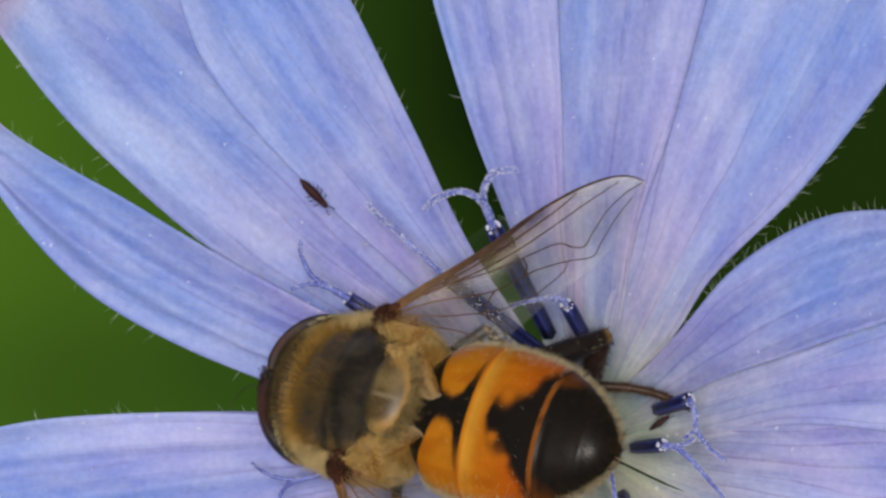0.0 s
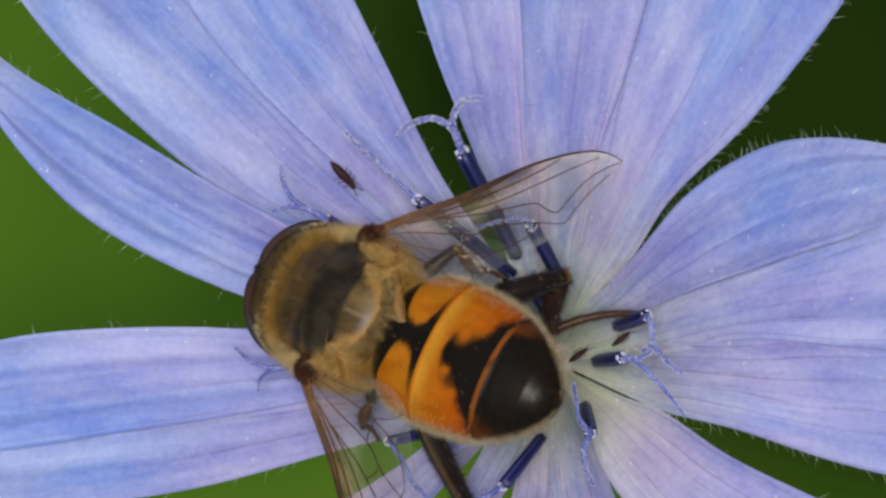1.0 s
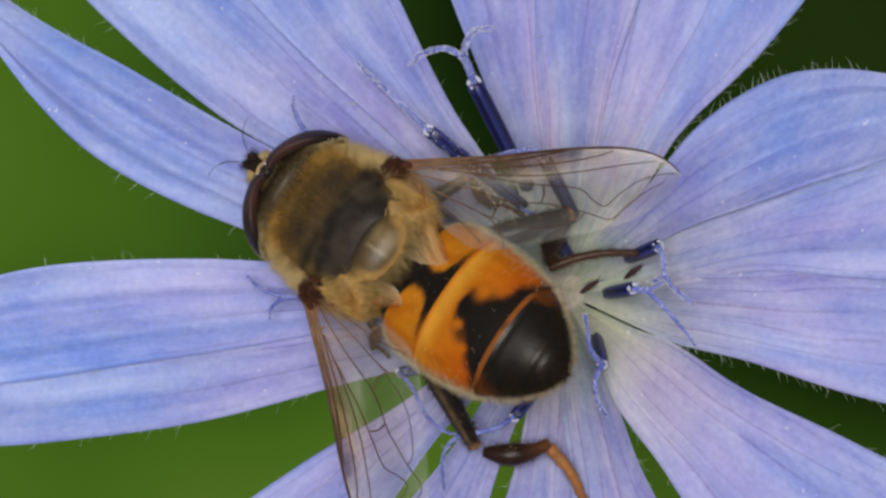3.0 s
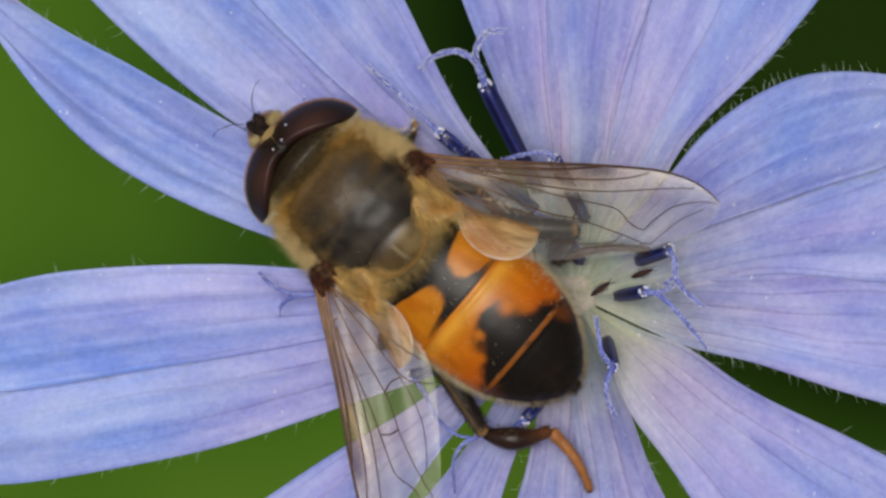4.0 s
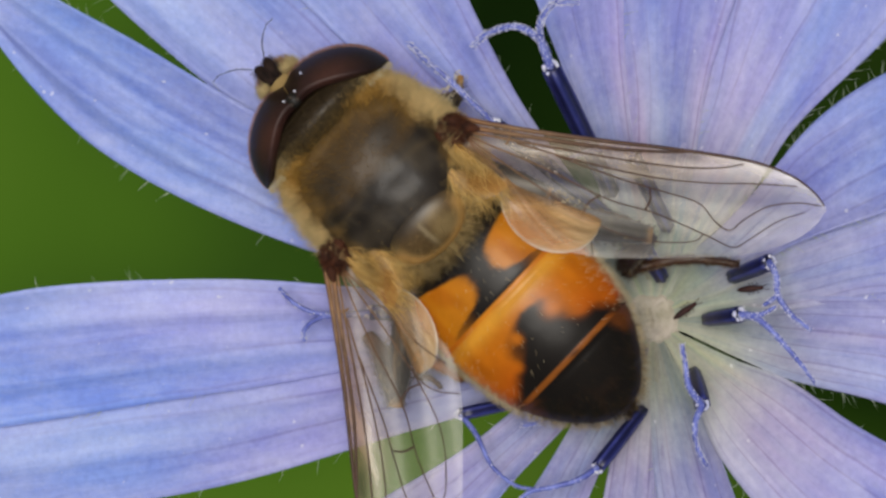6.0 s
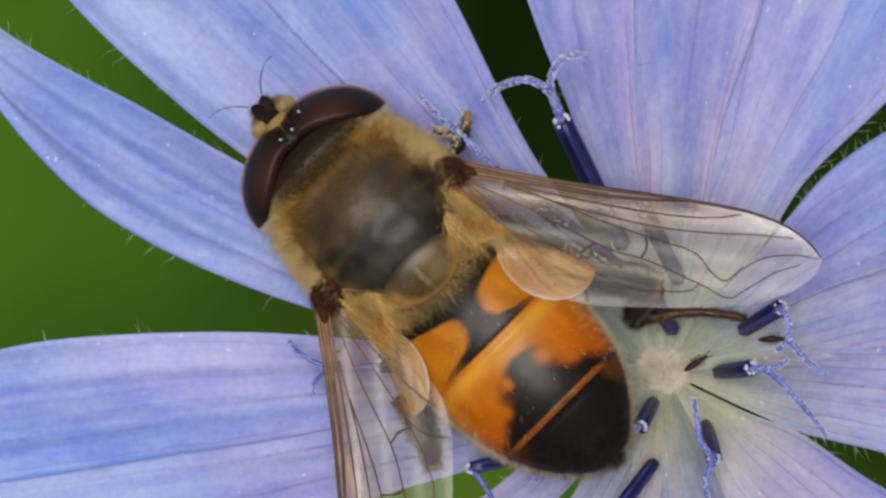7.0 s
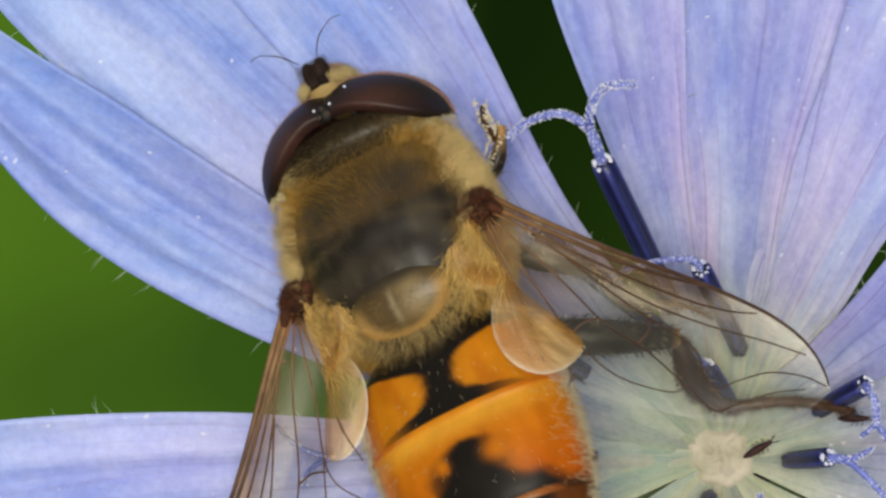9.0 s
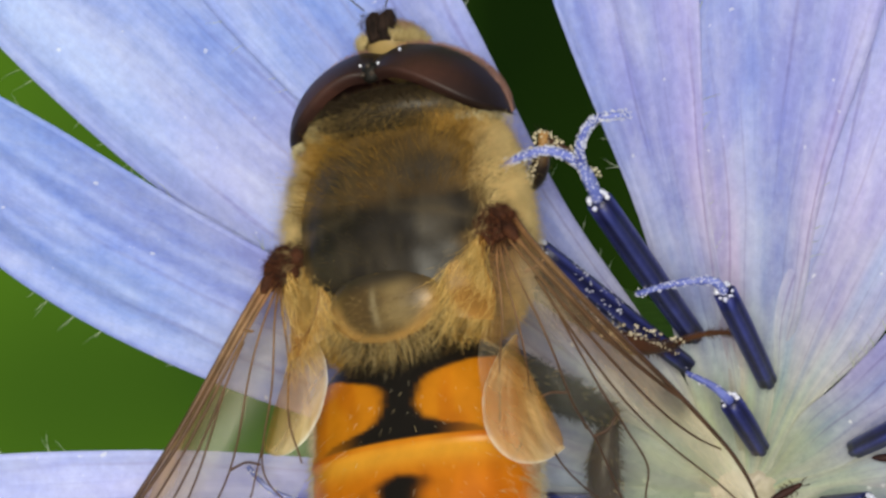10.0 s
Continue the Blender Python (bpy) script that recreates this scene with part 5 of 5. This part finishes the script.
    leg(front_left, (1.2, 0.9, -1.6), [
        (0, (-7.6, 1.0, 3.4), (-7.8, 1.4, 2.8), (-7.4, 2.0, 2.4)), (0.7, (-8.0, 0.6, 3.6), (-8.2, 0.8, 2.9), (-7.8, 1.4, 2.6)),
        (0.9, (-9.4, -0.2, 4.0), (-10.6, -0.5, 3.6), (-11.8, -0.9, 3.2)), (1.0, (-7.8, 0.8, 3.4), (-7.9, 1.0, 2.8), (-7.4, 1.8, 2.6)), (1.2, (-8.0, 0.6, 3.5), (-8.3, 0.7, 3.0), (-8.0, 1.2, 2.7)), (1.3, (-8.8, -0.4, 3.8), (-9.6, -1.2, 3.5), (-10.2, -1.6, 3.2)), (1.6, (-7.6, 1.4, 3.4), (-7.6, 1.6, 2.8), (-7.2, 2.2, 2.6)),
        (7.0, (-8.2, 2.2, 3.4), (-8.2, 2.6, 2.8), (-7.6, 3.2, 2.6)), (7.4, (-9.0, 1.2, 3.8), (-10.1, 1.95, 3.6), (-11.4, 2.0, 3.4)),
        (7.6, (-9.0, 1.2, 3.8), (-10.1, 1.95, 3.6), (-11.4, 1.9, 3.4)), (7.9, (-8.6, 2.6, 3.4), (-8.4, 3.2, 3.0), (-8.0, 3.8, 2.6)), (8.5, (-8.8, 2.8, 3.5), (-8.8, 3.4, 3.1), (-8.4, 4.0, 2.7)), (8.6, (-10.0, 3.4, 4.0), (-11.2, 4.0, 3.7), (-12.2, 4.5, 3.4)), (8.75, (-8.8, 2.8, 3.5), (-8.6, 3.6, 3.1), (-8.2, 4.2, 2.7)), (10, (-8.4, 3.4, 3.4), (-8.2, 4.0, 3.0), (-8.0, 4.6, 2.6))])
    leg(front_right, (1.2, -0.9, -1.6), [
        (0, (-6.9, 2.0, 3.0), (-6.7, 2.2, 2.6), (-7.1, 2.2, 2.2)), (2.7, (-6.9, 2.0, 3.0), (-6.7, 2.2, 2.6), (-7.1, 2.2, 2.2)), (3.8, (-5.5, 4.2, 3.8), (-5.1, 4.8, 3.4), (-5.6, 5.0, 2.6)),
        (7.0, (-5.6, 5.4, 3.8), (-5.3, 6.1, 3.6), (-5.9, 6.2, 2.6)), (8.0, (-5.9, 5.8, 3.8), (-5.8, 6.5, 3.6), (-6.3, 6.4, 2.6)), (8.8, (-5.5, 5.9, 4.2), (-5.3, 6.8, 4.2), (-5.8, 7.0, 3.4)),
        (9.5, (-4.6, 5.7, 4.6), (-4.0, 6.9, 4.8), (-3.5, 8.2, 4.6)), (9.8, (-4.5, 6.0, 4.8), (-4.1, 7.0, 5.2), (-3.2, 6.9, 5.0)), (10, (-4.4, 6.0, 4.8), (-4.1, 7.0, 5.4), (-3.3, 6.4, 5.2))])
    leg(mid_right, (0.0, -1.2, -1.7), [
        (0, (-2.9, 3.5, 4.2), (-2.2, 2.9, 3.0), (-1.2, 2.2, 2.4)), (2.7, (-2.9, 3.5, 4.2), (-2.2, 2.9, 3.0), (-1.2, 2.2, 2.4)),
        (3.8, (-2.9, 3.2, 4.0), (-2.2, 2.7, 3.0), (-1.2, 2.2, 2.4)), (7.0, (-2.6, 3.2, 4.0), (-1.8, 2.8, 3.2), (-0.6, 2.6, 2.6)), (8.0, (-2.57, 4.46, 4.2), (-1.95, 3.20, 3.2), (-0.44, 2.90, 2.6)), (8.5, (-2.6, 3.5, 4.1), (-1.8, 3.0, 3.1), (-0.5, 2.9, 2.4)), (9.0, (-2.85, 4.1, 4.0), (-1.8, 3.4, 3.0), (-0.4, 3.1, 2.0)), (9.2, (-3.05, 4.15, 4.0), (-1.75, 3.2, 3.2), (-0.1, 3.2, 2.0)), (9.7, (-3.3, 3.4, 4.0), (-1.75, 3.12, 3.2), (0.05, 3.3, 2.0)), (10, (-3.1, 3.5, 4.0), (-1.6, 3.15, 3.2), (0.1, 3.3, 1.9))])
    leg(mid_left, (0.0, 1.2, -1.7), [
        (0, (-5.5, -1.3, 3.6), (-5.7, -2.0, 3.0), (-5.3, -2.6, 2.4)), (3.8, (-5.5, -1.0, 3.6), (-5.8, -1.5, 2.8), (-5.3, -1.8, 2.2)), (10, (-6.4, -0.6, 3.6), (-6.5, -1.2, 2.8), (-6.1, -1.6, 2.2))])
    # petals that sway in the wind: seconds, degrees
    sway = {
        0: ((0, -1.0), (1.5, -1.0), (2.5, 0.0), (4.0, -0.1), (4.5, 0.9), (5.0, -0.9), (5.5, 1.4), (5.7, 0.6), (6.8, -2.0), (7.0, 0.5), (7.5, 1.5), (8.0, -3.5), (8.5, -3.5), (9.0, -3.2), (9.5, 0.7), (10.0, -1.3)),
        1: ((0, 0.0), (1.5, -0.1), (4.0, 0.4), (5.5, 0.6), (7.5, 0.5), (8.0, 1.2), (8.5, 0.9), (9.0, 0.9), (9.5, 0.3), (10.0, 0.1)),
        2: ((0, 0.0), (1.5, 0.7), (2.5, 0.4), (4.0, 1.3), (5.0, 1.0), (5.5, 1.4), (7.0, 1.2), (8.0, 1.5), (8.5, 1.7), (9.0, 1.1), (9.5, 0.5), (10.0, 1.4)),
        3: ((0, 0.0), (1.5, 1.0), (4.0, 0.8), (5.5, 0.6), (7.0, 0.6), (8.0, 1.1), (9.0, 0.9), (9.5, 0.7), (10.0, 1.7)),
        14: ((0, -3.8), (1.5, -3.6), (2.7, -4.3), (3.8, 0.0), (4.0, 0.0), (4.5, -1.2), (5.0, -3.4), (5.5, -1.3), (5.7, -1.9), (10.0, -2.0)),
        15: ((0, -0.4), (2.5, -0.6), (4.0, 0.0), (5.0, -0.3), (8.0, -0.4), (10.0, -0.7)),
    }
    for k, rows in sway.items():
        walk(petals[k], [(t, place(0, 0, 0, 0, 0, PETALS[k][0] + a)) for t, a in rows])
    root = Vector((-1.1, 3.3, 1.2))
    lean = Vector((-1.65, 3.05, 4.0)).rotation_difference(Vector((-1.95, 2.55, 4.2))).to_matrix().to_4x4()
    drawn = Matrix.Translation(root * MM) @ lean @ Matrix.Translation(-root * MM)
    walk(stamens[0], [(0, Matrix()), (9.3, Matrix()), (9.7, drawn), (10, drawn)])
    # the stamen that the fly's head pushes aside: seconds, degrees
    heel = Matrix.Translation(Vector((-2.8, 0.1, 1.6)) * MM)
    walk(stamens[4], [(t, heel @ Matrix.Rotation(radians(a), 4, "Z") @ heel.inverted()) for t, a in ((0, 10), (0.5, 10), (1.0, 3.2), (1.5, 2.2), (2.0, 2.7), (2.5, 7.5), (2.7, 5), (3.8, 1), (7.0, 0), (10, 0))])
    foot = Vector((2.05, 1.1, 1.2))
    pulled = []
    for t, dx, dy in ((0, 0, 0), (5.7, 0, 0), (7.0, 0, 0.25), (7.5, 0, 0.15), (8.0, -0.5, 0.32), (8.5, -0.42, 0.3), (9.0, 0.05, 0.26), (10.0, 0, 0.2)):
        turn = Vector((0.8, 0.35, 2.0)).rotation_difference(Vector((0.8 + dx, 0.35 + dy, 2.0))).to_matrix().to_4x4()
        pulled.append((t, Matrix.Translation(foot * MM) @ turn @ Matrix.Translation(-foot * MM)))
    walk(stamens[9], pulled)
    walk(walker, [(0, place(-7.88, 7.35, 2.75, 0, 8, -46)), (0.5, place(-7.02, 6.41, 2.72, 0, 8, -47)), (1.0, place(-6.39, 5.72, 2.7, 0, 8, -47)),
                  (1.5, place(-5.63, 4.89, 2.65, 0, 8, -47)), (2.0, place(-5.2, 4.2, 2.6, 0, 8, -50)), (3.0, place(-4.6, 3.2, 2.45, 0, 8, -55)), (10, place(-3.6, 2.2, 2.2, 0, 8, -50))])
    walk(small_one, [(0, place(0.85, 0.15, 0.24, 0, 0, 35)), (5, place(0.85, 0.2, 0.24, 0, 0, 35)), (10, place(0.75, 0.2, 0.24, 0, 0, 28))])
    walk(small_two, [(0, place(2.11, 0.7, 0.8, 0, -8, 35)), (2.7, place(2.2, 0.66, 0.8, 0, -8, 40)), (4.5, place(2.11, 0.71, 0.8, 0, -8, 12)), (5.5, place(2.35, 0.76, 0.85, 0, -8, 8)), (8, place(2.86, 0.88, 0.95, 0, -8, 0)), (10, place(2.73, 0.91, 0.95, 0, -8, 0))])


motions()
